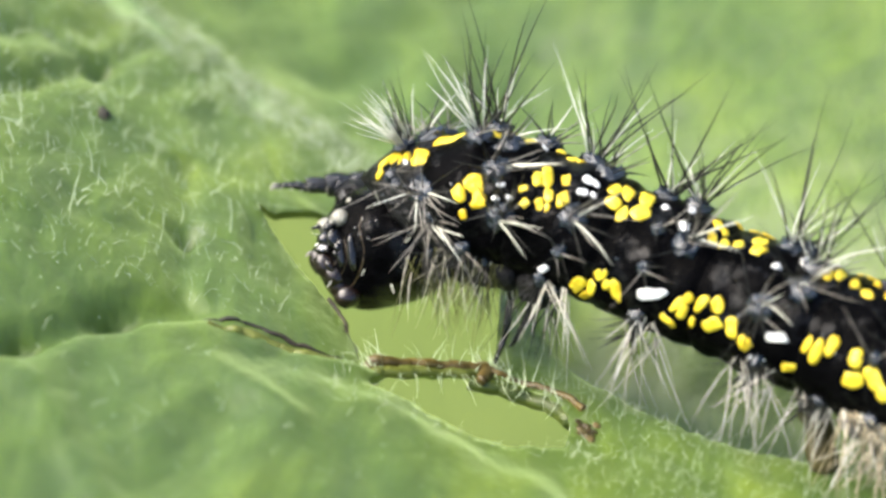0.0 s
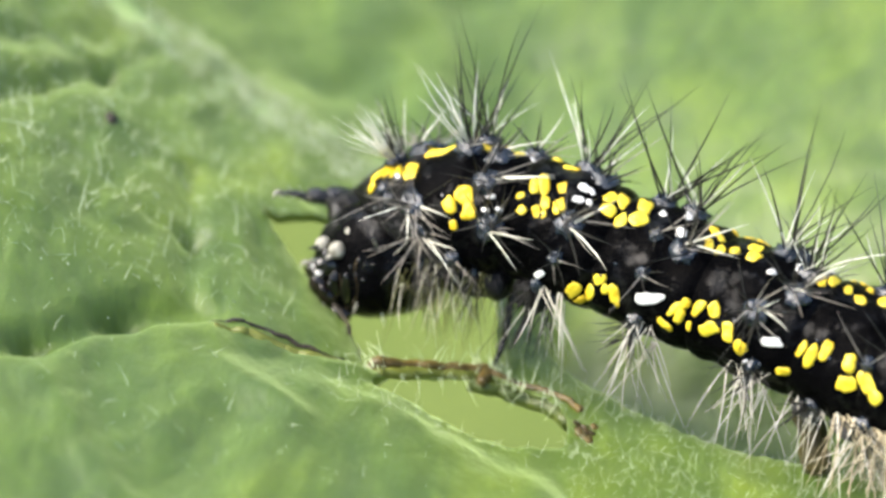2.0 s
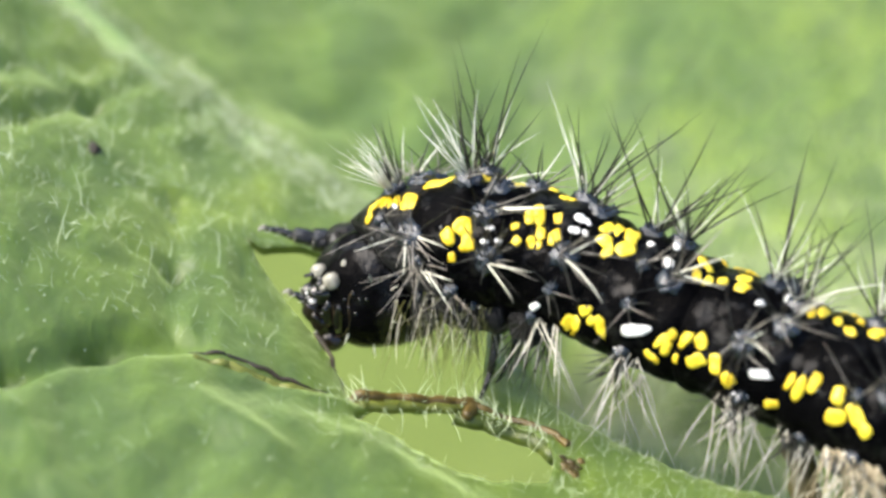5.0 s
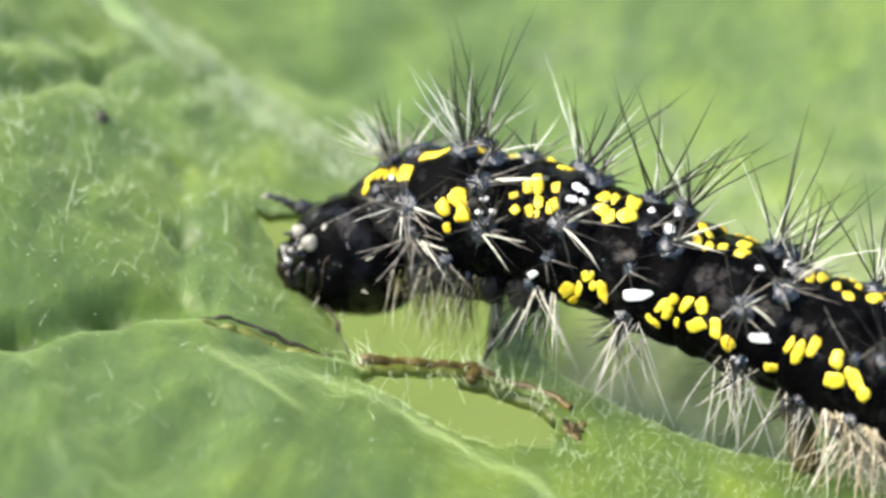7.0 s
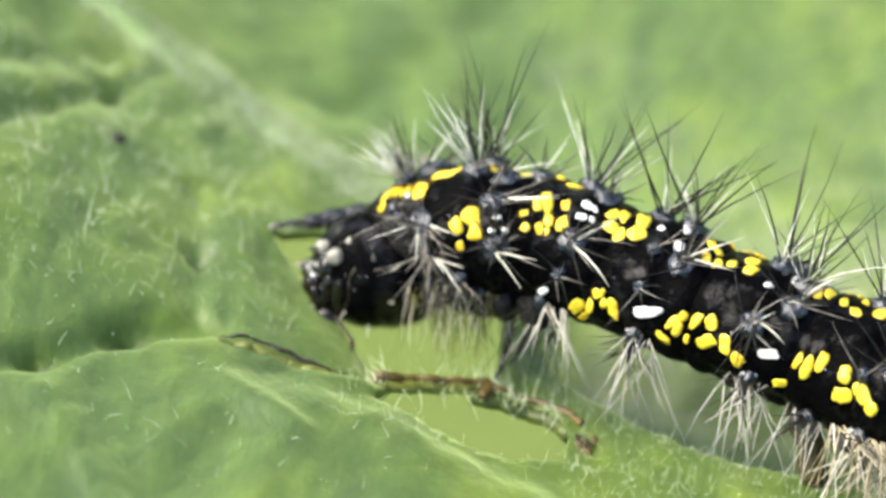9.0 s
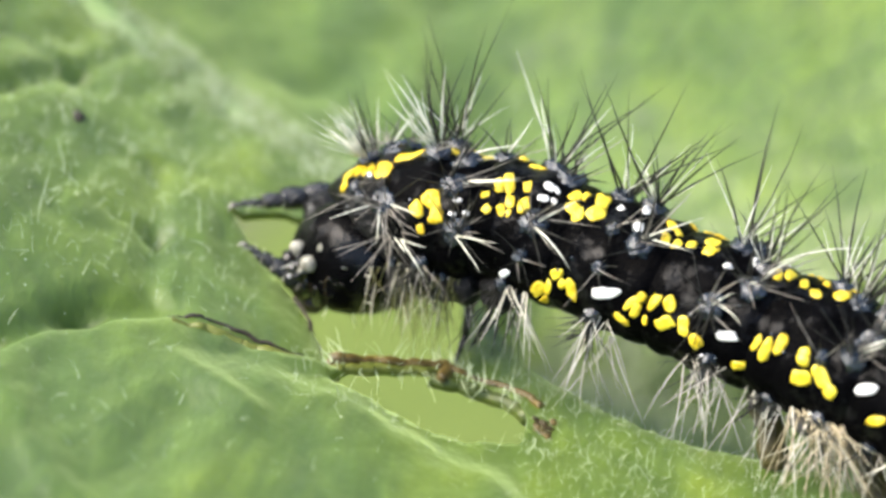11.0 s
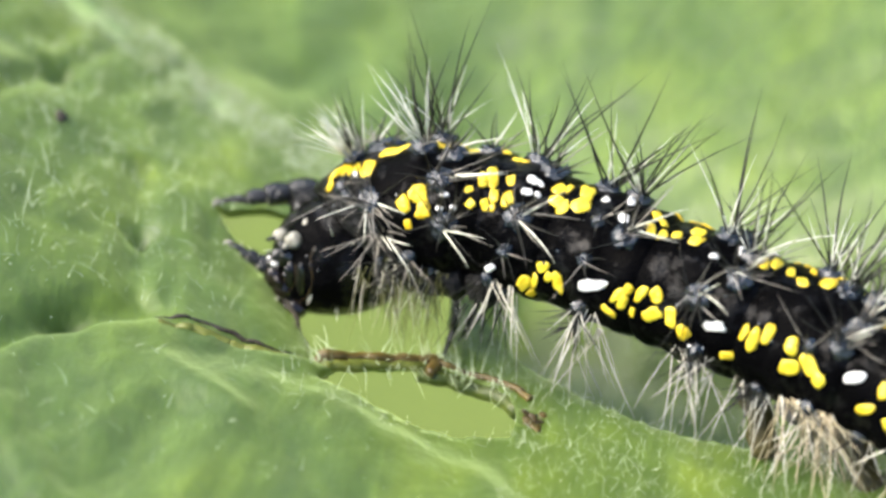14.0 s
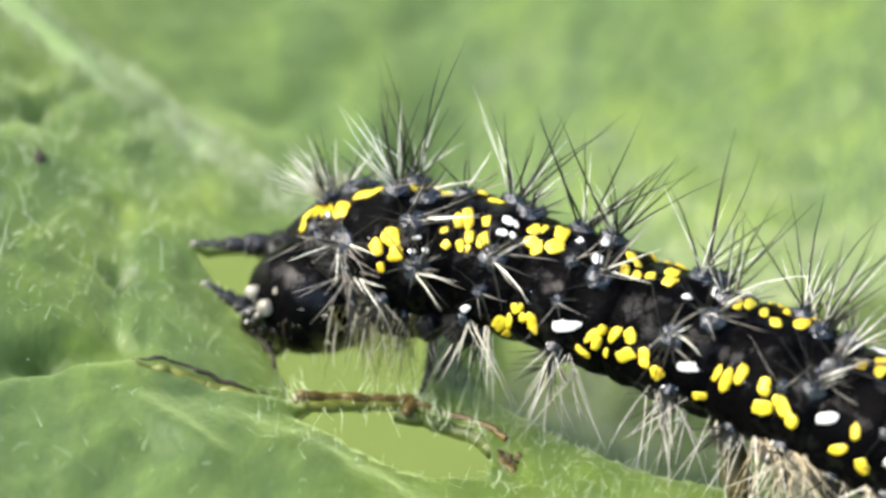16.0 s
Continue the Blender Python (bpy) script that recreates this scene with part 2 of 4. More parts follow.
def fold_height(x, y):
    h = 0.0
    for x0, y0, x1, y1, a, w in FOLDS:
        dx, dy = x1 - x0, y1 - y0
        u = max(0.0, min(1.0, ((x - x0) * dx + (y - y0) * dy) / (dx * dx + dy * dy)))
        q = ((x - x0 - u * dx) ** 2 + (y - y0 - u * dy) ** 2) / (w * w)
        if q < 9:
            h += a * math.exp(-q)
    return h


FLAP_Y = [-4.6, -3.75, -2.95, -1.6, -0.4, 0.7, 1.6, 2.2]
FLAP_X = [-2.0, -2.3, -2.48, -3.08, -3.72, -4.3, -4.8, -5.4]
SWELL_X = [-30.0, -12.0, -8.0, -5.0, -2.0, 0.3, 2.4, 3.6, 4.4, 30.0]
SWELL_Y = [-10.0, -7.6, -5.9, -5.6, -6.05, -7.05, -8.5, -10.1, -13.0, -40.0]


def leaf_height(x, y, fine=True):
    """The upper side of the leaf: it falls away behind its ridge."""
    z = -0.9 - 0.27 * (y + 3.0) + (-0.33 * x + 0.18 * max(0.0, -7.5 - x) * max(0.0, min(1.0, (y + 5) / 4)) if x < 0 else -0.9 * (1 - math.exp(-x / 2.7)))
    back = y - float(np.interp(x, RIDGE_X, RIDGE_Y))
    z -= 0.03 * (back + math.sqrt(back * back + 0.5))
    # past the openings the blade dips away under the body
    if back > 0 and x > 0:
        z -= 4.0 * min(1.0, x / 3.0) * (back / 4.0) * math.exp(1 - back / 4.0)
    # the swollen fold in front of the openings
    front = float(np.interp(x, SWELL_X, SWELL_Y)) - y
    z += 0.8 * max(0.0, min(1.0, (x + 9) / 4.5)) / (1 + math.exp(-max(-20.0, min(20.0, (front - 0.5) / (0.42 + 0.08 * max(0.0, -4 - x))))))
    # puckers of the far half
    if back > 0:
        q = Vector((x, y * 0.4, 7.0))
        z += 0.35 * max(0.0, x + 4) * min(1.0, back / 8) + min(1.0, back / 3) * (0.5 * noise.noise(q * 0.2) + 0.16 * noise.noise(q * 0.5))
    if x < 0.5:
        z += 0.12 * math.exp(-((back + 0.1) / 0.7) ** 2)
    if fine:
        p = Vector((x, y * 0.55, 0.0))
        z += 0.16 * noise.noise(p * 0.45) + 0.10 * noise.noise(p * 1.3) + 0.03 * noise.noise(p * 3.5) + fold_height(x, y)
        near = (1.0 if back < 0 else max(0.0, 1 - back / 4)) * max(0.15, min(1.0, (y + 7.5) / 3))
        z += near * (0.6 * min(0.22, abs(noise.noise(p * 0.5 + Vector((3, 1, 0))))) + 0.15 * min(0.2, abs(noise.noise(p * 1.1 + Vector((7, 5, 0))))))
        # the bitten flap hangs down towards its edge
        if -5.4 < x < -1.8 and -4.6 < y < 2.2:
            e = float(np.interp(y, FLAP_Y, FLAP_X)) - x
            if e > -0.2:
                z -= 0.6 * min(1.0, (2.2 - y) / 1.2) * math.exp(-max(e, 0.0) / 1.6)
    return z


def smooth_loop(pts, n=4, closed=True):
    out, m = [], len(pts)
    for i in range(m if closed else m - 1):
        a, b, c, d = (Vector(pts[j % m]) if closed else Vector(pts[max(0, min(m - 1, j))]) for j in (i - 1, i, i + 1, i + 2))
        for k in range(n):
            u = k / n
            out.append(0.5 * (2 * b + (c - a) * u + (2 * a - 5 * b + 4 * c - d) * u * u + (3 * b - a - 3 * c + d) * u ** 3))
    if not closed:
        out.append(Vector(pts[-1]))
    return out


# the bitten gap, open towards the back, and the window under the rib
GAP = [(-5.1, 2.25), (-4.75, 2.1), (-3.5, 2.45), (-2.3, 2.75), (-0.6, 3.2), (0.9, 2.6), (1.5, 0.8), (1.55, -0.8), (1.45, -2.2), (1.4, -3.1),
       (1.1, -3.5), (0.2, -3.72), (-0.66, -3.93), (-1.8, -4.33), (-2.1, -4.15), (-2.3, -3.65),
       (-2.48, -2.8), (-3.08, -1.42), (-3.72, -0.2), (-4.3, 0.85), (-4.8, 1.65)]
WINDOW = [(-1.95, -5.3), (-1.3, -4.56), (-0.2, -4.24), (1.0, -3.96), (1.9, -4.22), (2.72, -4.64), (3.3, -5.4), (3.2, -6.9),
          (2.17, -7.15), (1.13, -7.05), (0.1, -6.7), (-0.95, -6.15), (-1.7, -5.7)]


def inside(poly, x, y):
    hit, j = False, len(poly) - 1
    for i, (a, b) in enumerate(poly):
        c, d = poly[j]
        if (b > y) != (d > y) and x < (c - a) * (y - b) / (d - b) + a:
            hit = not hit
        j = i
    return hit


def ragged(loop, amount, seed):
    out = []
    for k, p in enumerate(loop):
        q = Vector((p.x, p.y, seed))
        out.append((p.x + amount * noise.noise(q * 3.0), p.y + amount * noise.noise(q * 3.0 + Vector((9, 4, 1)))))
    return out


def sheet(outline, holes, step, height, thick, name, mats):
    """A leaf blade with cut-outs: a triangulated sheet with a second side below it and a rim between them."""
    from_edges, pts = [], []
    for loop in [outline] + holes:
        k = len(pts)
        pts += [Vector(p) for p in loop]
        from_edges += [(k + i, k + (i + 1) % len(loop)) for i in range(len(loop))]
    xs, ys = [p[0] for p in outline], [p[1] for p in outline]
    rng = random.Random(5)
    nx, ny = int((max(xs) - min(xs)) / step), int((max(ys) - min(ys)) / step)
    for i in range(nx):
        for j in range(ny):
            x = min(xs) + (i + 0.5 + 0.3 * (rng.random() - 0.5)) * step
            y = min(ys) + (j + 0.5 + 0.3 * (rng.random() - 0.5)) * step
            if inside(outline, x, y) and not any(inside(h, x, y) for h in holes):
                pts.append(Vector((x, y)))
    import_cdt = delaunay_2d_cdt(pts, from_edges, [], 0, 1e-6)
    verts, _, faces = import_cdt[0], import_cdt[1], import_cdt[2]
    keep = []
    for f in faces:
        c = sum((verts[i] for i in f), Vector((0, 0))) / len(f)
        if inside(outline, c.x, c.y) and not any(inside(h, c.x, c.y) for h in holes):
            keep.append(f)
    n = len(verts)
    top = [(v.x, v.y, height(v.x, v.y)) for v in verts]
    co = top + [(x, y, z - thick) for x, y, z in top]
    count = {}
    for f in keep:
        for i in range(len(f)):
            count[(f[i], f[(i + 1) % len(f)])] = True
    rim = [e for e in count if (e[1], e[0]) not in count]
    polys = [tuple(f) for f in keep] + [tuple(i + n for i in reversed(f)) for f in keep]
    k = len(polys)
    polys += [(b, a, a + n, b + n) for a, b in rim]
    me = bpy.data.meshes.new(name)
    me.from_pydata([(x * MM, y * MM, z * MM) for x, y, z in co], [], polys)
    for m in mats:
        me.materials.append(m)
    idx = np.zeros(len(polys), dtype=np.int32)
    idx[k:] = 1
    me.polygons.foreach_set("material_index", idx)
    smooth = np.ones(len(polys), dtype=bool)
    smooth[k:] = False
    me.polygons.foreach_set("use_smooth", smooth)
    me.update()
    return me


gap_loop = ragged(smooth_loop(GAP, 8), 0.07, 1.0)
window_loop = ragged(smooth_loop(WINDOW, 8), 0.10, 2.0)
outer = [(p.x, p.y) for p in smooth_loop([(-22, -20), (0, -23), (20, -17), (27, -6), (25, 8), (20.5, 22), (16.7, 32.6), (9.5, 41), (-6, 47), (-20, 42), (-28, 28), (-30, 8)], 10)]


def ragged_run(ends, lift, r0, r1, seed, per=26):
    """A torn, uneven strand lying on the leaf."""
    pts, radii = [], []
    for p in smooth_loop(ends, per, False):
        q = Vector((p[0], p[1], seed))
        x, y = p[0] + 0.07 * noise.noise(q * 3.0), p[1] + 0.07 * noise.noise(q * 3.0 + Vector((4, 9, 0)))
        pts.append(Vector((x, y, 0.4 * leaf_height(x, y) + 0.6 * leaf_height(x, y + 0.3) + lift + 0.03 * noise.noise(q * 2.0))))
        radii.append((r0 + r1) / 2 + (r1 - r0) * (0.8 * noise.noise(q * 1.4) + 0.15 * noise.noise(q * 5.0)))
    return pts, radii


def make_leaf():
    leaf = new("leaf")
    blade = new("blade", sheet(outer, [gap_loop, window_loop], 0.24, leaf_height, 0.26, "blade", [M_LEAF, M_CUT]))
    blade.parent = leaf
    # the dried rib that the feeding has left between the two openings
    for name, ends, lift, r0, r1, mat, label in (
            ("eaten_edge", [(-6.4, -4.05), (-5.3, -3.92), (-4.3, -4.15), (-3.2, -4.3), (-2.0, -4.38)], 0.08, 0.01, 0.11, M_SCAR, "blackened ragged leaf edge"),
            ("eaten_edge", [(-1.85, -4.35), (-2.1, -4.15), (-2.3, -3.65), (-2.48, -2.8), (-3.08, -1.42)], -0.05, 0.03, 0.09, M_SCAR, "blackened ragged leaf edge"),
            ("bared_strip", [(-6.2, -4.45), (-5.2, -4.42), (-4.2, -4.62), (-3.2, -4.78), (-2.0, -4.80), (-0.9, -4.45)], 0.0, 0.13, 0.20, M_STRIP, "olive-yellow bared strip along the bite"),
            ("rib", [(-2.1, -4.40), (-0.66, -4.05), (1.15, -3.65)], 0.08, 0.14, 0.18, M_RIB, "amber-brown dried leaf rib"),
            ("rib", [(-1.2, -4.42), (-0.2, -4.18), (0.9, -3.92)], 0.0, 0.12, 0.17, M_STRIP, "olive-yellow side of the rib"),
            ("rib", [(1.0, -3.68), (1.3, -3.77), (2.36, -4.12), (3.27, -4.6), (3.75, -5.15)], 0.07, 0.08, 0.13, M_RIB, "brown dried leaf rib"),
            ("rib_node", [(1.0, -3.55), (1.1, -3.75), (1.1, -4.0), (1.0, -4.3)], 0.0, 0.13, 0.22, M_RIB, "amber knot of the leaf rib"),
            ("cut_wall", [(0.7, -4.1), (1.4, -4.2), (2.3, -4.45), (3.0, -4.9), (3.4, -5.5)], -0.22, 0.20, 0.24, M_WALL, "dark olive thickness of the bitten leaf")):
        bm = bmesh.new()
        pts, radii = ragged_run(ends, lift, r0, r1, len(ends) + int(10 * ends[0][0]))
        tube(bm, pts, radii, 7)
        part(name, bm, mat, leaf, label)
    # the downy main vein that runs along the ridge
    bm = bmesh.new()
    pts, radii = [], []
    for k in range(60):
        x = -22 + 18.0 * k / 59
        y = float(np.interp(x, RIDGE_X, RIDGE_Y)) - 0.2 - 0.9 * k / 59
        pts.append(Vector((x, y, leaf_height(x, y, False) - 0.42 + 0.06 * noise.noise(Vector((x, 3.0, 0))))))
        radii.append(0.78 - 0.30 * k / 59 + 0.05 * noise.noise(Vector((x * 1.7, 9.0, 0))))
    tube(bm, pts, radii, 12)
    part("main_vein", bm, M_VEIN, leaf, "pale downy main vein")
    # the dead crumb at the end of the window
    bm = bmesh.new()
    rng = random.Random(12)
    for k in range(9):
        x, y = 3.55 + 0.55 * rng.random(), -6.9 + 1.2 * rng.random()
        blob(bm, Vector((x, y, leaf_height(x, y) + 0.02)), Euler((rng.random(), rng.random(), 3 * rng.random())).to_matrix(),
             (0.10 + 0.14 * rng.random(), 0.08 + 0.09 * rng.random(), 0.06), 8, 5, 0.5, k)
    part("withered_edge", bm, M_RIB, leaf, "withered brown scrap of leaf edge")
    # a small dead speck
    bm = bmesh.new()
    for v in blob(bm, Vector((-9.47, 4.6, leaf_height(-9.47, 4.6) + 0.03)), Matrix.Identity(3), (0.20, 0.26, 0.07), 14, 8, 0.7, 4):
        v.co.x += 0.10 * noise.noise(v.co * 6.0)
    part("dead_speck", bm, M_SCAR, leaf, "small dark brown dead speck")
    # the felt of hairs
    rng = random.Random(3)
    for name, n, box, length in (("hairs", 1100, (-15, -4.0, -3.5, 12.5), 0.55), ("hairs", 1000, (3.2, 14.0, -10.5, -4.0), 0.36),
                                 ("hairs", 130, (-3.0, 4.2, -7.6, -3.6), 0.6), ("hairs", 120, (-12, 8, -12, -5.5), 0.5), ("hairs", 110, (-14, -5.5, -1.0, 9.5), 1.05),
                                 ("hairs", 5200, (-18, -1.5, -1.7, 0.6), 0.42), ("rib_hairs", 150, (-2.4, 3.4, -4.9, -3.4), 0.75)):
        ridge_band = box[3] == 0.6
        fringe = name == "rib_hairs"
        verts, polys = [], []
        made = 0
        while made < n:
            x, y = box[0] + (box[1] - box[0]) * rng.random(), box[2] + (box[3] - box[2]) * rng.random()
            if ridge_band:
                y = float(np.interp(x, RIDGE_X, RIDGE_Y)) + rng.gauss(-0.75, 0.7)
            if fringe:
                y = -4.05 + 0.26 * (x + 0.66) if x < 1.15 else -3.6 - 0.55 * (x - 1.15)
                y += rng.gauss(-0.1, 0.12)
            elif y > np.interp(x, RIDGE_X, RIDGE_Y) + 0.8 or inside(gap_loop, x, y) or inside(window_loop, x, y):
                made += 0.2
                continue
            made += 1
            long = length * (0.35 + 1.0 * rng.random() ** 1.6)
            ang, lift = 6.283 * rng.random(), 0.6 + 0.9 * rng.random()
            d = Vector((math.cos(ang) * math.cos(lift), math.sin(ang) * math.cos(lift), math.sin(lift)))
            if fringe:
                d = Vector((rng.uniform(-0.35, 0.35), rng.choice((-0.9, 0.55)), rng.uniform(0.1, 0.7))).normalized()
            bend = Vector((rng.uniform(-1, 1), rng.uniform(-1, 1), -0.5 * rng.random())) * long * 0.45
            p = Vector((x, y, leaf_height(x, y) + -0.02))
            x1 = d.orthogonal().normalized()
            y1 = d.cross(x1)
            r = (0.006 + 0.007 * rng.random()) * (1.9 if length > 1 or fringe else 1.0)
            k0 = len(verts)
            for s in range(5):
                u = s / 4
                q = p + d * long * u + bend * u * u
                for a in range(3):
                    verts.append((q + r * (1 - 0.85 * u) * (x1 * math.cos(2.094 * a) + y1 * math.sin(2.094 * a))) * MM)
            for s in range(4):
                for a in range(3):
                    i, j = k0 + 3 * s + a, k0 + 3 * s + (a + 1) % 3
                    polys.append((i, j, j + 3, i + 3))
        me = bpy.data.meshes.new(name)
        me.from_pydata(verts, [], polys)
        me.materials.append(M_HAIR)
        me.shade_smooth()
        ob = new(name, me)
        ob.parent = leaf
        tagged(ob, "pale hairs along the bitten rib" if fringe else "fine pale leaf hairs", kind="stuff")
    bm = bmesh.new()
    for k in range(110):
        x, y = rng.uniform(-14, -3), rng.uniform(-5, 11)
        if y < np.interp(x, RIDGE_X, RIDGE_Y) and not inside(gap_loop, x, y):
            bmesh.ops.create_icosphere(bm, subdivisions=1, radius=rng.uniform(0.012, 0.030), matrix=Matrix.Translation((x, y, leaf_height(x, y) + 0.02)))
    tagged(part("glands", bm, M_HAIR, leaf, "tiny pale specks on the leaf"), kind="stuff")
    return tagged(leaf, "large soft-haired green leaf with eaten gaps and a folded ridge", "leaf")


def make_ground():
    bm = bmesh.new()
    bmesh.ops.create_grid(bm, x_segments=40, y_segments=40, size=60000)
    g = part("ground", bm, M_GROUND)
    g.location = (0, 0, -0.45)
    return tagged(g, "pale yellow-green meadow ground far below the leaf", "ground", kind="structure")


# ---------------------------------------------------------------- the caterpillar
BASE = Vector((8.6, -5.2, -0.6))
AXIS = [(-2.37, 0.08, 0.70, 1.78), (-0.59, -0.24, 1.48, 1.72), (1.18, -0.57, 2.34, 1.92), (3.53, -1.72, 2.38, 1.88), (5.9, -3.1, 2.27, 1.88),
        (8.62, -4.67, 2.26, 1.88), (11.3, -6.31, 2.17, 1.92), (13.95, -7.98, 2.06, 1.95), (16.59, -9.63, 1.97, 1.95), (19.22, -11.27, 1.88, 1.95)]


def spine(s):
    """Centre, radius, tangent, up and side (towards the light side) of the body at s, whole numbers being the middles of its segments."""
    i = max(0, min(len(AXIS) - 4, math.floor(s)))
    u = s - i
    a, b, c, d = (np.array(AXIS[i + k]) for k in range(4))
    p = 0.5 * (2 * b + (c - a) * u + (2 * a - 5 * b + 4 * c - d) * u * u + (3 * b - a - 3 * c + d) * u ** 3)
    q = 0.5 * ((c - a) + 2 * (2 * a - 5 * b + 4 * c - d) * u + 3 * (3 * b - a - 3 * c + d) * u * u)
    t = Vector(q[:3]).normalized()
    side = t.cross(Vector((0, 0, 1))).normalized()
    return Vector(p[:3]), float(p[3]), t, side.cross(t).normalized(), side


def collar_start(th):
    """Where the front segment begins: it reaches forward over the head like a hood."""
    u = max(0.0, min(1.0, (abs(th + 12) - 15) / 85))
    return -0.86 + 0.72 * u * u * (3 - 2 * u)


def profile(s, i, th):
    """How far the skin stands from the spine: swollen rings, creased between segments, a flatter belly."""
    e = abs(s - i)
    k = 1.0 - 0.16 * max(0.0, (e - 0.30) / 0.28) ** 2
    k += 0.025 * math.cos(2 * math.pi * (s - i) * 2)
    if i == 0:
        u = (s - collar_start(th)) / (0.6 - collar_start(th))
        k = (1.0 if u > 0.5 else max(0.05, 1 - ((0.5 - u) / 0.5) ** 3.6) ** 0.5) - (0.16 * max(0.0, (e - 0.30) / 0.28) ** 2 if s > 0 else 0.0)
    if abs(th) > 85:
        k *= 1 - 0.11 * min(1.0, (abs(th) - 85) / 40)
    if abs(th) > 120:
        k *= 1 - 0.10 * (abs(th) - 120) / 60
    return k


def skin(s, i, th, lift=0.0):
    """A place on the wrinkled skin, with the directions out of it and along the body."""
    c, r, t, up, side = spine(s)
    a = radians(th)
    n = up * math.cos(a) + side * math.sin(a)
    p = c + n * r * profile(s, i, th) - BASE
    w = 0.07 * noise.noise(p * 1.2) + 0.045 * noise.noise(p * 2.6) + 0.03 * noise.noise(p * 6.0) - 0.03 * abs(math.sin(9.4 * (s - i)))
    if i == 0:
        w += 0.06 * math.sin(20 * (s + 0.1 * noise.noise(p))) * max(0.0, min(1.0, -(s - 0.1) * 2))
    return p + n * (w + lift), n, t


# scales: place along the segment, angle, half length, half width, turn
YELLOW = {
    0: [(-0.58, 18, 0.18, 0.15, -0.8), (-0.62, 6, 0.22, 0.17, -1), (-0.56, 3, 0.2, 0.17, -1), (-0.46, -3, 0.24, 0.2, -1), (-0.32, -3, 0.2, 0.18, 0), (-0.16, -5, 0.25, 0.18, -0.9), (0.08, -8, 0.28, 0.16, -1), (0.30, 4, 0.2, 0.14, -1), (0.40, 0, 0.34, 0.22, -1.1)],
    1: [(-0.28, -26, 0.28, 0.30, 0), (0.1, -30, 0.24, 0.30, 0), (0.3, -32, 0.2, 0.24, 0), (-0.02, 42, 0.23, 0.14, -1.2), (0.1, 32, 0.26, 0.21, -1.4), (0.18, 42, 0.18, 0.16, -1), (0.18, 48, 0.18, 0.12, 0.2), (0.04, 58, 0.14, 0.1, 1.5)],
    2: [(-0.46, 24, 0.12, 0.1, 0.2), (-0.38, 12, 0.24, 0.13, -1.1), (-0.3, 6, 0.33, 0.15, -1.1), (-0.2, 22, 0.23, 0.14, -1.1), (-0.38, 36, 0.13, 0.12, -0.3), (-0.24, 32, 0.16, 0.11, -1.1), (-0.16, 32, 0.11, 0.09, -1), (-0.12, 2, 0.19, 0.12, -1.1), (-0.04, 20, 0.24, 0.18, -1), (0.34, -10, 0.23, 0.17, 1.4), (0.46, -14, 0.28, 0.19, -1.4), (0.4, 4, 0.23, 0.19, -0.1), (0.4, 86, 0.31, 0.17, 1.3), (0.48, 98, 0.25, 0.13, 1.1)],
    3: [(-0.34, -16, 0.29, 0.21, -1.3), (-0.46, 10, 0.24, 0.18, -1), (-0.3, 2, 0.31, 0.25, 1.1), (-0.38, 66, 0.2, 0.14, 0.6), (-0.46, 84, 0.3, 0.14, 1.5), (-0.3, 72, 0.15, 0.1, -1.5), (-0.2, 74, 0.32, 0.14, -1.2), (0.38, 64, 0.28, 0.1, 1.1), (0.44, 68, 0.23, 0.12, 1.5), (0.46, 56, 0.17, 0.12, 1.4), (0.32, 82, 0.24, 0.12, -0.3), (0.36, -24, 0.27, 0.15, -0.9), (0.44, -20, 0.2, 0.12, -0.8), (0.42, -2, 0.21, 0.12, -1.3)],
    4: [(-0.42, 56, 0.27, 0.13, 1.2), (-0.46, 74, 0.13, 0.08, -1.5), (-0.28, 52, 0.24, 0.16, -1.2), (-0.28, 70, 0.27, 0.18, 0.7), (-0.12, 64, 0.29, 0.18, -1.2), (0.04, 72, 0.22, 0.18, -0.9), (-0.5, -4, 0.25, 0.18, -1.1), (-0.36, -6, 0.17, 0.14, -1.5), (-0.26, -26, 0.3, 0.18, 1.4), (-0.2, -10, 0.26, 0.18, 1.5), (0.4, -16, 0.26, 0.12, -1.2), (0.5, -24, 0.3, 0.2, -1.2), (0.48, 78, 0.26, 0.14, 0.4)],
    5: [(-0.36, -18, 0.21, 0.12, -1.3), (-0.22, -14, 0.24, 0.16, -1.3), (-0.44, 52, 0.24, 0.1, 1.3), (-0.34, 54, 0.36, 0.14, -1.6), (-0.24, 44, 0.29, 0.14, 1.5), (0, 46, 0.26, 0.18, -1.1), (0.04, 62, 0.26, 0.2, 0.4), (0.2, 54, 0.32, 0.19, -0.9), (0.32, 62, 0.2, 0.19, -0.7), (-0.02, -22, 0.3, 0.22, -1.3)],
    6: [(-0.22, 68, 0.28, 0.12, 0.5), (-0.12, 48, 0.23, 0.12, -1.2)],
}
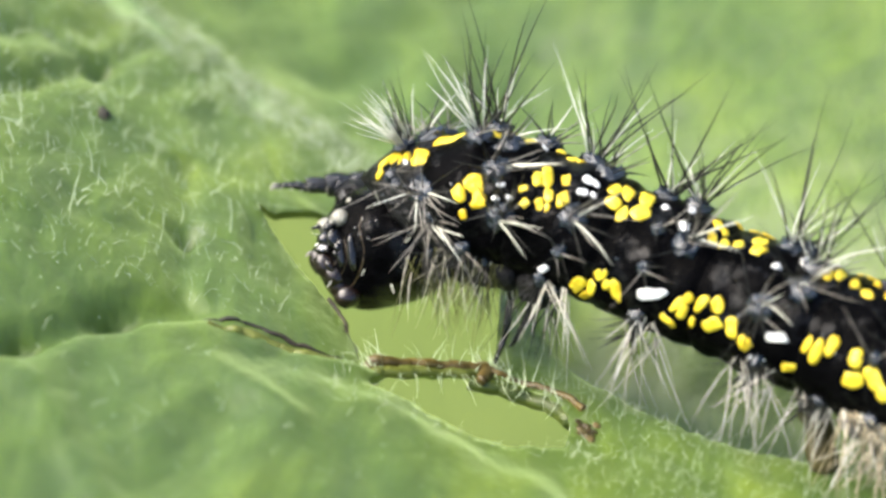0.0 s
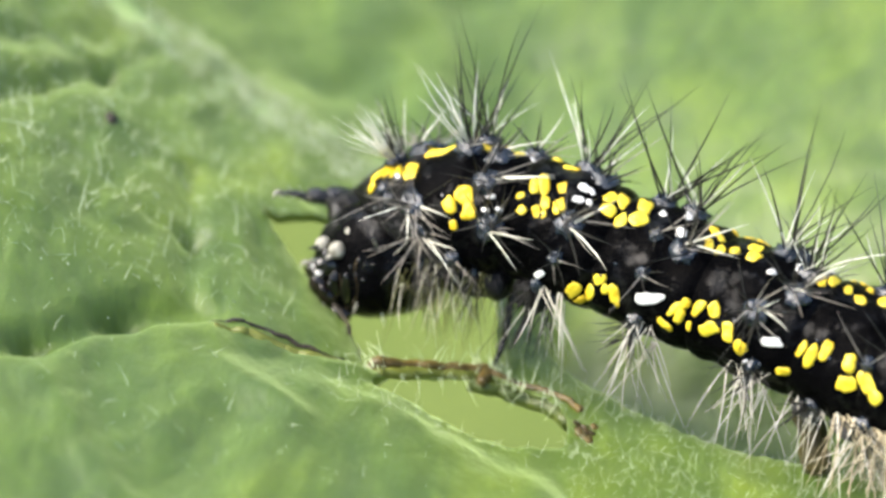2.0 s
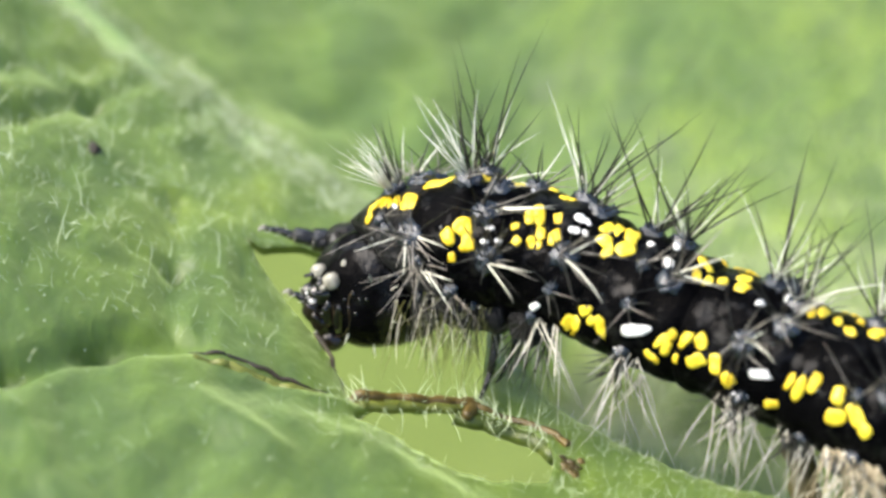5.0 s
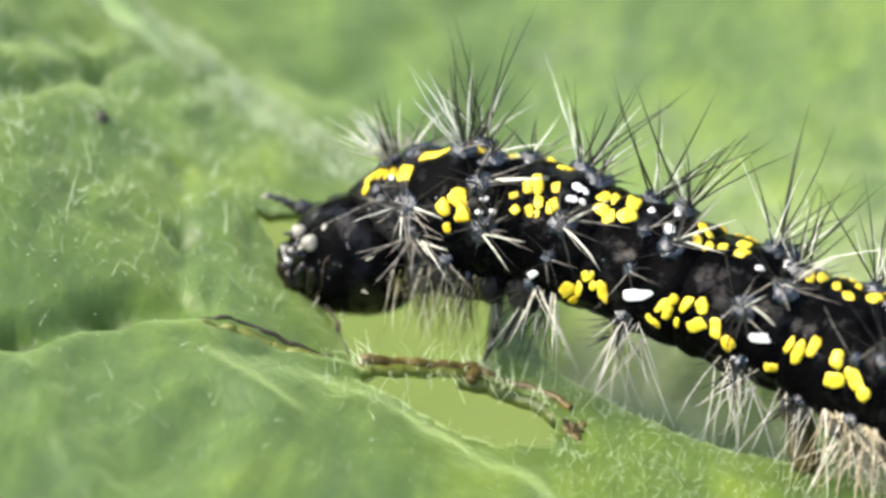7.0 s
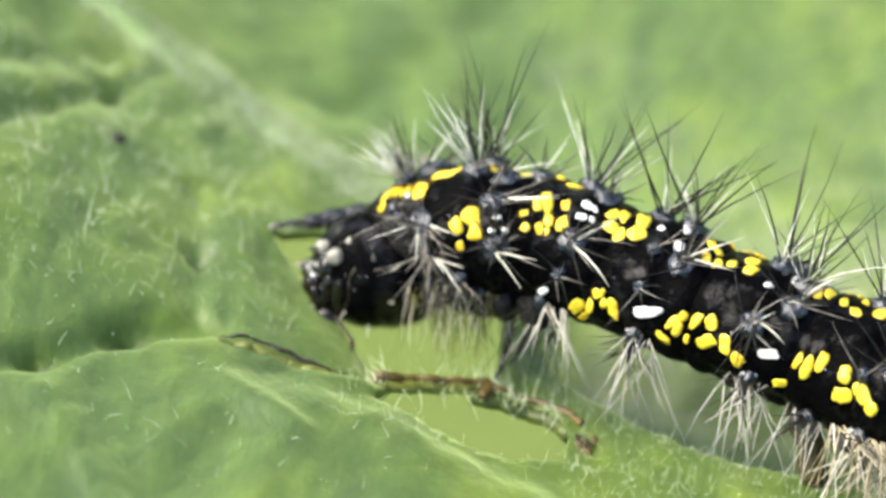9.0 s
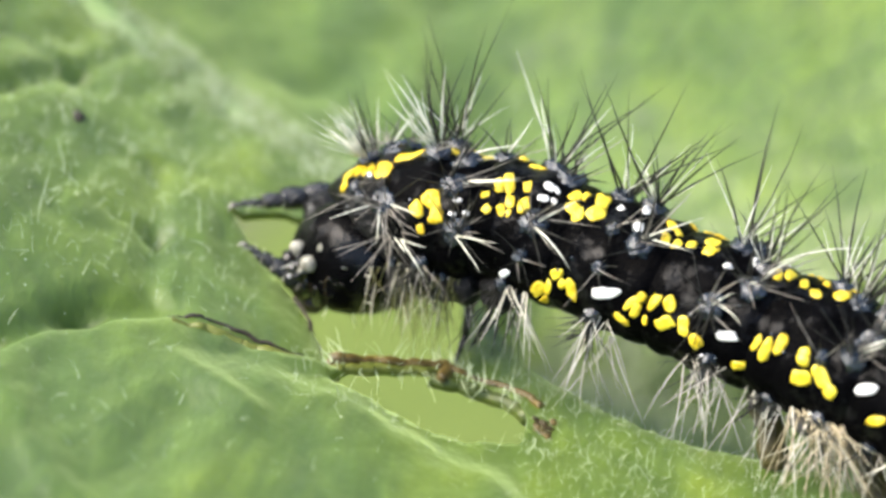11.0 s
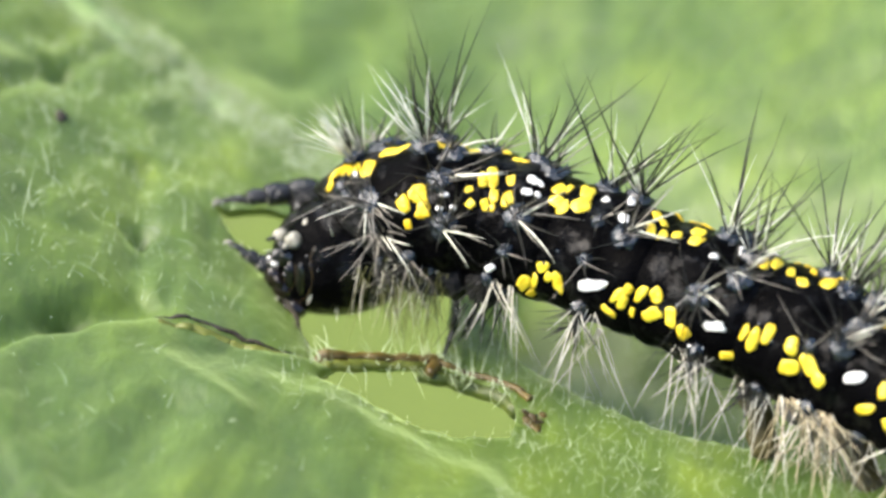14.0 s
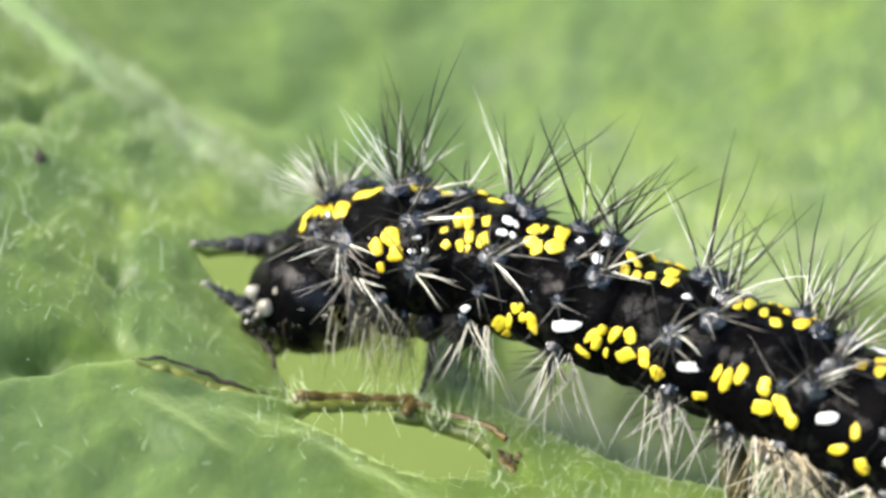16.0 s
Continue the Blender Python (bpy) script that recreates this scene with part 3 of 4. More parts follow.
WHITE = {
    0: [(0.1, 2, 0.16, 0.09, -0.6)],
    1: [(0.34, 28, 0.14, 0.08, 0.2), (0.34, 40, 0.14, 0.08, 0.2), (0.46, 36, 0.12, 0.08, 0.3)],
    2: [(0, 82, 0.2, 0.12, 0.6), (0.08, -4, 0.18, 0.13, -0), (0.16, -6, 0.13, 0.09, -0.8), (0.1, 8, 0.19, 0.13, 0.4), (0.2, 6, 0.12, 0.09, -1.1), (0.14, 62, 0.1, 0.09, 0.8)],
    3: [(-0.14, -16, 0.13, 0.11, -0.5), (0.08, -28, 0.3, 0.15, -1.2), (0.14, -2, 0.28, 0.21, -1.2), (0.14, 64, 0.47, 0.2, 0.3), (0.02, 88, 0.25, 0.14, 0.7)],
    4: [(0.02, 2, 0.15, 0.1, 0.6), (0.08, -40, 0.24, 0.36, 0), (0.18, -20, 0.3, 0.16, -1.2), (0.28, 58, 0.38, 0.16, 0.4), (0.16, 84, 0.29, 0.11, 0.2)],
    5: [(0.34, -34, 0.3, 0.15, -1.3)],
    6: [(-0.4, 48, 0.37, 0.17, 0.4)],
}
# warts: place along the segment, angle, style of their tuft
WARTS = {
    0: [(-0.35, -38, "front"), (-0.3, -16, "front"), (-0.2, 18, "small"), (0.40, 38, "collar"), (0.38, 62, "collar"), (-0.05, 27, "small"), (0.15, 92, "fringe"), (0.1, 118, "fringe"), (-0.1, 128, "fringe")],
    1: [(0.0, -14, "crest"), (0.05, -40, "top"), (0.24, 16, "star"), (0.44, 52, "star"), (0.0, 88, "low"), (0.3, 104, "fringe"), (0.2, 128, "fringe"), (-0.25, 118, "fringe")],
    2: [(-0.06, -42, "top"), (0.14, 32, "star"), (0.14, 62, "small"), (-0.02, 95, "bundle"), (0.1, 120, "bundle")],
    3: [(-0.24, -40, "top"), (0.08, -44, "top"), (-0.04, 12, "small"), (0.26, 14, "star"), (0.02, 46, "small"), (0.06, 88, "skirt"), (0.0, 118, "skirt")],
    4: [(0.0, -26, "top"), (0.28, -20, "top"), (0.32, 12, "star"), (0.08, 40, "star"), (0.18, 86, "skirt"), (0.12, 115, "skirt")],
}
for k in (5, 6, 7):
    WARTS[k] = [(-0.1, -44, "top"), (0.16, -24, "top"), (0.46, 4, "star"), (0.40, 28, "star"), (0.15, 40, "small"), (0.28, 92, "brush"), (0.36, 118, "brush"), (-0.25, 104, "skirt")]
    if k > 5:
        WHITE[k] = WHITE.get(k, [])[:1] + [(0.18, -20, 0.3, 0.16, -1.2), (0.3, 58, 0.38, 0.16, 0.4)]
        YELLOW[k] = YELLOW.get(k, []) + [v for v in YELLOW[k - 2] if v[0] > -0.1 or v[1] < 40]
SEGMENTS = ["front_segment", "body_segment", "body_segment", "body_segment", "body_segment", "body_segment", "body_segment", "body_segment"]


def cushion(bm, i, ds, th, a, b, turn, high, seed):
    """A scale: a low, uneven cushion that follows the curve of the skin."""
    along = (spine(i + ds + 0.1)[0] - spine(i + ds - 0.1)[0]).length / 0.2
    around = spine(i + ds)[1] * math.pi / 180
    sides, rows = 18, 5
    rings = []
    for k in range(rows + 1):
        u = 1 - k / rows
        ring = []
        for j in range(sides):
            f = 2 * math.pi * j / sides
            e = 1 + 0.34 * noise.noise(Vector((math.cos(f) * 1.1, math.sin(f) * 1.1, seed * 2.7))) + 0.16 * noise.noise(Vector((math.cos(f) * 3, math.sin(f) * 3, seed)))
            # blunt-cornered outline
            c, s = math.cos(f), math.sin(f)
            x, y = a * e * u * math.copysign(abs(c) ** 0.8, c), b * e * u * math.copysign(abs(s) ** 0.8, s)
            x, y = x * math.cos(turn) - y * math.sin(turn), x * math.sin(turn) + y * math.cos(turn)
            p, n, t = skin(i + ds + x / along, i, th - y / around)
            rise = (-0.05 if k == 0 else high * (1 - u ** 3) ** 0.5 * (0.85 + 0.4 * noise.noise(p * 5.0)))
            ring.append(bm.verts.new(p + n * rise))
            if k == rows:
                break
        rings.append(ring)
    for p, q in zip(rings[:-2], rings[1:-1]):
        for j in range(sides):
            bm.faces.new((p[j], p[(j + 1) % sides], q[(j + 1) % sides], q[j]))
    for j in range(sides):
        bm.faces.new((rings[-2][j], rings[-2][(j + 1) % sides], rings[-1][0]))


def make_segment(i, cat):
    rng = random.Random(40 + i)
    bm = bmesh.new()
    lo, hi = (-0.62 if i else -0.78), 0.60
    ns, na = 22, 48
    rings = []
    for k in range(ns + 1):
        row = []
        for j in range(na):
            th = 360 * j / na - 180
            start = lo if i else collar_start(th)
            s = i + start + (hi - start) * k / ns
            p, n, t = skin(s, i, th)
            row.append(bm.verts.new(p))
        rings.append(row)
    for a, b in zip(rings, rings[1:]):
        for j in range(na):
            f = bm.faces.new((a[j], b[j], b[(j + 1) % na], a[(j + 1) % na]))
            f.material_index = 1 if 118 < abs(360 * (j + 0.5) / na - 180) else 0
    bm.faces.new(rings[0])
    bm.faces.new(rings[-1][::-1])
    seg = part(SEGMENTS[i], bm, [M_COLLAR if i == 0 else M_BLACK, M_BELLY], cat, "grey-black wrinkled collar segment" if i == 0 else "")
    # coloured scales, each a shallow cushion on the skin
    for kind, table, mat in (("yellow_spot", YELLOW, M_YELLOW), ("white_spot", WHITE, M_WHITE)):
        for n, (ds, th, a, b, turn) in enumerate(table.get(i, [])):
            for mirror in ((1, -1) if th > 30 else (1,)):
                bm = bmesh.new()
                cushion(bm, i, ds, th * mirror, *((a * 1.16, b * 1.16) if kind == "yellow_spot" else (a * 0.94, b * 0.94)), turn * mirror, 0.05, n + 7 * i)
                part(kind, bm, mat, seg)
    # small glossy lumps added at random in place of glints on the skin
    for k in range(2):
        p, nn, t = skin(i + rng.uniform(-0.4, 0.4), i, rng.uniform(20, 80), 0.02)
        bm = bmesh.new()
        blob(bm, p, frame_of(nn), (0.06, 0.05, 0.04), 8, 5)
        part("fleck", bm, M_TUB, seg, "tiny bluish lump standing in for a skin glint")
    for ds, th, style in WARTS[i]:
        for mirror in ((1, -1) if th > 15 or style in ("low",) else (1,)):
            p, nn, t = skin(i + ds, i, th * mirror, 0.0)
            rot = frame_of(nn)
            size = {"star": 0.38, "top": 0.38, "crest": 0.40, "collar": 0.40, "small": 0.20, "fringe": 0.10}.get(style, 0.22)
            bm = bmesh.new()
            for v in blob(bm, p, rot, (size, size, 0.24), 20, 14, 0.25, th):
                v.co += (v.co - p) * (0.30 * noise.noise(v.co * 9.0) + 0.35 * noise.noise(v.co * 17.0))
            part("wart", bm, M_TUB, seg)
            # its bristles: (count, spread, length, root, pull, colour)
            plan = {"top": [(9, 1.15, (2.0, 4.2), 0.034, (0.05, 0.1, 0.6), M_BRISTLE), (6, 1.2, (1.0, 2.9), 0.022, (0.1, 0.2, 0.3), M_PALE)],
                    "crest": [(7, 1.05, (1.9, 3.7), 0.034, (0.1, 0.2, 0.6), M_BRISTLE), (12, 0.8, (1.4, 2.9), 0.022, (-0.9, 0.3, 0.5), M_PALE), (4, 1.2, (1.0, 2.0), 0.024, (0.9, -0.2, 0.3), M_GREY)],
                    "front": [(5, 0.8, (1.0, 2.3), 0.03, (-0.3, 0.1, 0.9), M_BRISTLE), (18, 1.2, (1.1, 2.6), 0.020, (-1.2, 0.2, 0.4), M_PALE)],
                    "collar": [(9, 1.4, (0.7, 1.7), 0.030, (0.1, -0.2, -0.2), M_BRISTLE), (9, 1.3, (0.9, 1.9), 0.026, (0.5, -0.4, -0.5), M_GREY), (6, 1.3, (0.7, 1.5), 0.026, (-0.6, -0.3, -0.5), M_GREY), (3, 0.9, (1.3, 2.0), 0.030, (0.9, -0.4, -0.4), M_PALE)],
                    "star": [(12, 1.35, (0.7, 2.2), 0.030, (0.2, 0, 0.1), M_BRISTLE), (6, 1.25, (0.8, 2.2), 0.024, (0.8, -0.1, -0.1), M_GREY), (2, 0.9, (1.4, 2.2), 0.032, (1.2, -0.3, 0.0), M_PALE)],
                    "small": [(5, 1.2, (0.5, 1.3), 0.022, (0.3, 0, 0), M_BRISTLE), (2, 1.2, (0.8, 1.8), 0.018, (0.8, 0, -0.1), M_GREY)],
                    "low": [(14, 1.3, (0.8, 2.0), 0.028, (0, -0.1, -0.5), M_BRISTLE), (6, 1.3, (0.9, 2.2), 0.020, (0.3, 0, -0.5), M_GREY)],
                    "fringe": [(6, 1.0, (1.0, 1.9), 0.022, (0, -0.2, -1.0), M_BRISTLE), (14, 1.0, (1.0, 2.4), 0.017, (0, -0.2, -1.2), M_OLIVE), (6, 0.9, (1.1, 2.4), 0.014, (0, -0.2, -1.2), M_STRAW)],
                    "bundle": [(13, 1.1, (1.1, 2.3), 0.024, (-0.55, -0.3, -1.0), M_BRISTLE), (9, 0.9, (1.2, 2.7), 0.026, (0.55, -0.2, -1.0), M_STRAW)],
                    "skirt": [(14, 1.3, (0.7, 1.5), 0.028, (-0.2, 0, -0.4), M_BRISTLE), (11, 1.1, (1.2, 2.9), 0.018, (0.2, -0.1, -1.1), M_STRAW)],
                    "brush": [(14, 1.3, (0.8, 1.6), 0.026, (0.1, 0, -0.4), M_BRISTLE), (32, 1.2, (1.2, 3.0), 0.028, (0.7, -0.1, -0.9), M_TAN), (10, 1.2, (1.2, 2.8), 0.030, (0.6, -0.1, -0.8), M_STRAW)]}[style]
            for count, spread, (l0, l1), root, pull, mat in plan:
                if mirror < 0:
                    count = count // 2
                    pull = (pull[0], -pull[1], pull[2])
                bm = bmesh.new()
                for k in range(count):
                    a, b = rng.random() * 6.283, spread * math.sqrt(rng.random())
                    d = rot @ Vector((math.sin(b) * math.cos(a), math.sin(b) * math.sin(a), math.cos(b))) + Vector(pull) * rng.uniform(0.5, 1.2)
                    if d.dot(nn) < 0.12:
                        d += nn * (0.25 - d.dot(nn))
                    lg = rng.uniform(l0, l1)
                    at = p + nn * 0.12 + rot @ Vector((rng.uniform(-1, 1), rng.uniform(-1, 1), 0)) * size * 0.5
                    if style in ("skirt", "brush", "fringe", "bundle") and mat in (M_STRAW, M_TAN, M_OLIVE):
                        at += t * rng.uniform(-0.8, 0.8) - nn * 0.1
                    hair(bm, at, d, lg, root * rng.uniform(0.8, 1.15),
                         Vector((rng.uniform(-1, 1), rng.uniform(-1, 1), rng.uniform(-1, 0.6))) * lg * 0.16, 3, 4)
                part("bristle_tuft", bm, mat, seg, {"pale_bristle": "pale whitish bristles", "straw_bristle": "straw-white bristles", "grey_bristle": "grey bristles", "tan_bristle": "tan bristles", "olive_bristle": "olive bristles"}.get(mat.name, ""))
    return seg


# head space: x to the right, y up and z towards the viewer as the head first rests
R_VIEW = Matrix(((1, 0, 0), (0, math.sqrt(0.5), -math.sqrt(0.5)), (0, math.sqrt(0.5), math.sqrt(0.5))))


def view(x, y, d):
    """A place from its distances to the right of, above and beyond the middle of the opening view."""
    k = math.sqrt(0.5)
    return Vector((x, (y + d) * k, (y - d) * k))


HEAD_DEPTH = -0.35


def make_head(cat):
    rng = random.Random(77)
    bm = bmesh.new()
    vs = bmesh.ops.create_uvsphere(bm, u_segments=48, v_segments=32, radius=1.0)["verts"]
    for v in vs:
        x, y, z = v.co
        v.co = Vector((x * (1.62 if x < 0 else 2.25), y * 1.66, z * 1.55))
        # longer towards the mouth, flattened cheek, suture down the face
        m = max(0.0, -x * 0.75 - y * 0.55)
        v.co += Vector((-0.20, -0.26, -0.06)) * m * m
        face = max(0.0, -x)
        v.co += Vector((0.16, 0, 0)) * face * math.exp(-((z - 0.32 + 0.25 * y) / 0.10) ** 2)
        v.co += v.co.normalized() * (0.06 * noise.noise(v.co * 1.5) + 0.03 * noise.noise(v.co * 4.0) + 0.02 * noise.noise(v.co * 9.0))
    head = part("head", bm, M_HEAD, cat, "glossy black rounded head capsule")

    def put(name, items, mat, label=""):
        b = bmesh.new()
        for k, (c, size, turn) in enumerate(items):
            blob(b, Vector(c), Euler(turn).to_matrix(), size, 14, 8, 0.12, k)
        return part(name, b, mat, head, label)

    put("antenna_base", [((-1.08, 0.66, 1.0), (0.26, 0.26, 0.24), (0, 0, 0)), ((-1.28, 0.52, 1.2), (0.10, 0.10, 0.09), (0, 0, 0))], M_CREAM, "cream-coloured round antenna socket")
    put("antenna_base", [((-1.48, 0.50, 0.42), (0.24, 0.22, 0.22), (0, 0, 0))], M_CREAM, "cream-coloured round antenna socket")
    b = bmesh.new()
    tube(b, [(-1.22, 0.48, 1.2), (-1.38, 0.42, 1.32), (-1.52, 0.34, 1.38)], [0.08, 0.065, 0.05], 8)
    part("antenna", b, M_LEG, head)
    b = bmesh.new()
    tube(b, [(-1.5, 0.5, 0.5), (-1.7, 0.46, 0.58), (-1.86, 0.40, 0.6)], [0.08, 0.06, 0.045], 8)
    part("antenna", b, M_LEG, head)
    put("clypeus", [((-1.42, 0.14, 0.82), (0.30, 0.2, 0.24), (0.2, 0.5, 0.3))], M_FACE)
    put("labrum", [((-1.52, -0.12, 0.76), (0.28, 0.17, 0.22), (0.3, 0.5, 0.4))], M_FACE)
    # white lumps: the pale labrum patch plus gloss bits painted in white
    put("labrum_gloss", [((-1.44, -0.16, 0.90), (0.22, 0.09, 0.08), (0, 0.5, -0.3)), ((-1.30, 0.02, 1.06), (0.08, 0.06, 0.05), (0, 0.5, 0.2)), ((-1.68, -0.05, 0.70), (0.10, 0.06, 0.06), (0, 0, 0.6))], M_WHITE, "white labrum patch with painted gloss bits above the mouth")
    put("face_shield", [((-1.20, 0.12, 1.02), (0.26, 0.30, 0.18), (0.2, 0.4, 0.2)), ((-1.05, -0.28, 1.16), (0.16, 0.42, 0.14), (0, 0.3, 0.1))], M_FACE)
    put("face_shield", [((-0.74, -0.30, 1.36), (0.14, 0.52, 0.12), (0.1, 0.2, 0.12))], M_FACE)
    put("mandible", [((-1.45, -0.58, 0.72), (0.34, 0.40, 0.30), (0.2, 0.3, 0.5))], M_MOUTH, "dark brown glossy jaw")
    put("mandible", [((-1.62, -0.46, 0.24), (0.30, 0.40, 0.30), (0.2, -0.2, 0.4))], M_MOUTH, "dark brown glossy jaw")
    put("mandible", [((-0.86, -1.42, 0.74), (0.40, 0.34, 0.36), (0.2, 0.3, 0.3)), ((-1.12, -1.16, 0.66), (0.30, 0.32, 0.3), (0.2, 0.3, 0.3))], M_MOUTH, "dark brown glossy jaw")
    put("maxilla", [((-1.22, -0.86, 0.82), (0.30, 0.36, 0.26), (0, 0, 0.5)), ((-1.36, -0.62, 1.02), (0.12, 0.2, 0.12), (0, 0, 0.6))], M_MOUTH)
    put("palp", [((-1.14, -0.12, 1.28), (0.10, 0.13, 0.08), (0, 0, 0.3)), ((-1.2, -0.3, 1.25), (0.07, 0.1, 0.07), (0, 0, 0.2))], M_FACE)
    # pale crescent patch that also carries the bright curved glint as colour
    put("brow_gloss_mark", [((-0.84, 1.12, 0.80), (0.09, 0.16, 0.04), (-0.7, -0.5, 0.4)), ((-0.72, 0.96, 1.00), (0.06, 0.12, 0.03), (-0.6, -0.4, 0.3)), ((-0.62, 0.82, 1.14), (0.05, 0.08, 0.03), (-0.6, -0.4, 0.3))], M_CREAM, "whitish crescent patch with painted gloss beside the face")
    for name, pts in (("cheek_rim", [(-0.48, 0.72, 1.36), (-0.56, 0.38, 1.44), (-0.44, -0.08, 1.52), (-0.46, -0.55, 1.44), (-0.64, -1.0, 1.2), (-0.9, -1.32, 0.8)]),
                      ("cheek_rim", [(-0.96, 0.10, 1.24), (-0.90, -0.25, 1.30), (-0.96, -0.65, 1.22), (-1.15, -1.0, 0.95)]),
                      ("cheek_rim", [(-1.24, -0.1, 1.14), (-1.22, -0.4, 1.14), (-1.32, -0.75, 0.98)])):
        b = bmesh.new()
        run = []
        for p in smooth_loop(pts, 6, False):
            q = max(head.data.vertices, key=lambda v: v.co.normalized().dot(p.normalized())).co / MM
            run.append(p.normalized() * q.length)
        tube(b, run, [0.020 + 0.012 * noise.noise(Vector(p) * 3) for p in run], 7)
        part(name, b, M_CHEEK, head, "brownish rim of the cheek")
    for k, (x, y, z) in enumerate([(-0.45, 0.62, 1.36), (-0.26, 0.52, 1.42), (-0.08, 0.56, 1.44), (-0.66, 0.38, 1.34), (-0.52, 0.2, 1.45), (-0.3, 0.1, 1.52)]):
        put("simple_eye", [((x, y, z), (0.055, 0.055, 0.045), (0, 0, 0))], M_FACE)
    for k in range(9):
        a = rng.uniform(-0.9, 0.7)
        c = Vector((-1.28 - 0.14 * math.cos(a * 2), a, 0.90 - 0.25 * abs(a) + rng.uniform(-0.3, 0.2)))
        put("face_plate", [(tuple(c), (rng.uniform(0.09, 0.18), rng.uniform(0.08, 0.15), 0.12), (0, rng.random(), rng.random()))], M_FACE)
    b = bmesh.new()
    for p, d, lg in [((0.69, 0.0, 1.46), (0.45, 0.5, 0.6), 0.30), ((-0.4, -0.7, 1.3), (-0.3, -0.6, 0.8), 0.4), ((0.0, 1.0, 1.2), (-0.3, 0.9, 0.6), 0.6),
                     ((0.5, 0.8, 1.2), (0.4, 0.9, 0.5), 0.6), ((0.3, -1.1, 1.1), (0.2, -0.8, 0.7), 0.4), ((-1.5, 0.2, 0.8), (-0.8, 0.2, 0.5), 0.5), ((-1.2, -0.9, 0.9), (-0.6, -0.7, 0.5), 0.4)]:
        hair(b, p, d, lg, 0.020, (0.02, -0.03, 0), 3, 5)
    part("head_bristle", b, M_PALE, head, "short pale head bristles")
    return head


def make_thoracic_leg(cat, lengths, radii, name="thoracic_leg"):
    """A jointed black leg from its tip (at its origin) along +x, with pale joint rings and a hooked claw."""
    leg = new(name)
    leg.parent = cat
    x = 0.14
    b = bmesh.new()
    tube(b, [(0.16, 0.0, 0), (0.04, 0.02, 0), (-0.03, -0.04, 0), (-0.05, -0.16, 0)], [0.10, 0.08, 0.05, 0.015], 7)
    part("claw", b, M_CREAM, leg, "pale hooked claw")
    for k, (lg, r) in enumerate(zip(lengths, radii)):
        b = bmesh.new()
        steps = 6
        nxt = radii[min(k + 1, len(radii) - 1)]
        pts = [(x + lg * j / steps, 0.05 * math.sin(math.pi * j / steps) + 0.03 * k, 0.02 * math.sin(3 * j)) for j in range(steps + 1)]
        tube(b, pts, [r * ((0.45 + 0.55 * (j / steps) ** 0.8) if k == 0 else (0.80 + 0.28 * math.sin(math.pi * (0.25 + 0.6 * j / steps)))) for j in range(steps + 1)], 12)
        part("leg_joint", b, M_LEG, leg)
        b = bmesh.new()
        x += lg
        tube(b, [(x - 0.02, 0.03 * k, 0), (x + 0.03, 0.03 * k + 0.01, 0)], [r * 0.9, r * 1.0], 12)
        part("joint_ring", b, M_CREAM, leg, "pale ring at the leg joint")
    b = bmesh.new()
    for k in range(6):
        hair(b, (0.3 + 0.15 * k, 0.08, 0.05), (-0.5, 0.5 if k % 2 else -0.6, 0.4), 0.35, 0.014)
    part("leg_hairs", b, M_PALE, leg)
    return leg


def make_clasp_leg(cat, top, foot, r):
    leg = new("thoracic_leg")
    leg.parent = cat
    top, foot = Vector(top) - BASE, Vector(foot) - BASE
    mid = (top * 0.45 + foot * 0.55) + Vector((0.12, -0.12, 0))
    for a, c, r0, r1 in ((top, mid, r, r * 0.8), (mid, foot, r * 0.72, r * 0.4)):
        b = bmesh.new()
        tube(b, [a.lerp(c, k / 4) for k in range(5)], [r0 + (r1 - r0) * k / 4 for k in range(5)], 10)
        part("leg_joint", b, M_LEG, leg)
    b = bmesh.new()
    tube(b, [foot, foot + Vector((-0.08, -0.02, -0.07)), foot + Vector((-0.14, 0, -0.16))], [r * 0.4, r * 0.25, 0.015], 7)
    part("claw", b, M_LEG, leg)
    return leg


def make_proleg(cat, s, th, foot):
    """A fleshy false leg with a broad gripping foot."""
    p, n, t = skin(s, round(s), th, -0.25)
    foot = Vector(foot) - BASE
    b = bmesh.new()
    pts = [p.lerp(foot, k / 7) + Vector((0.05 * math.sin(2.2 * k), 0, 0)) for k in range(8)]
    tube(b, pts, [0.52, 0.48, 0.42, 0.38, 0.36, 0.38, 0.42, 0.38], 16)
    for v in b.verts:
        v.co += Vector((1, 1, 1)) * 0.05 * noise.noise(v.co * 4)
    leg = part("proleg", b, M_PROLEG, cat, "brownish fleshy proleg gripping the leaf")
    b = bmesh.new()
    for k in range(11):
        a = k / 10 * math.pi * 1.2 - 2.0
        q = foot + Vector((0.42 * math.cos(a), 0.3 * math.sin(a), 0.03))
        hair(b, q, (0.3 * math.cos(a), 0.3 * math.sin(a), -0.6), 0.2, 0.03)
    part("foot_hooks", b, M_SCAR, leg)
    return leg


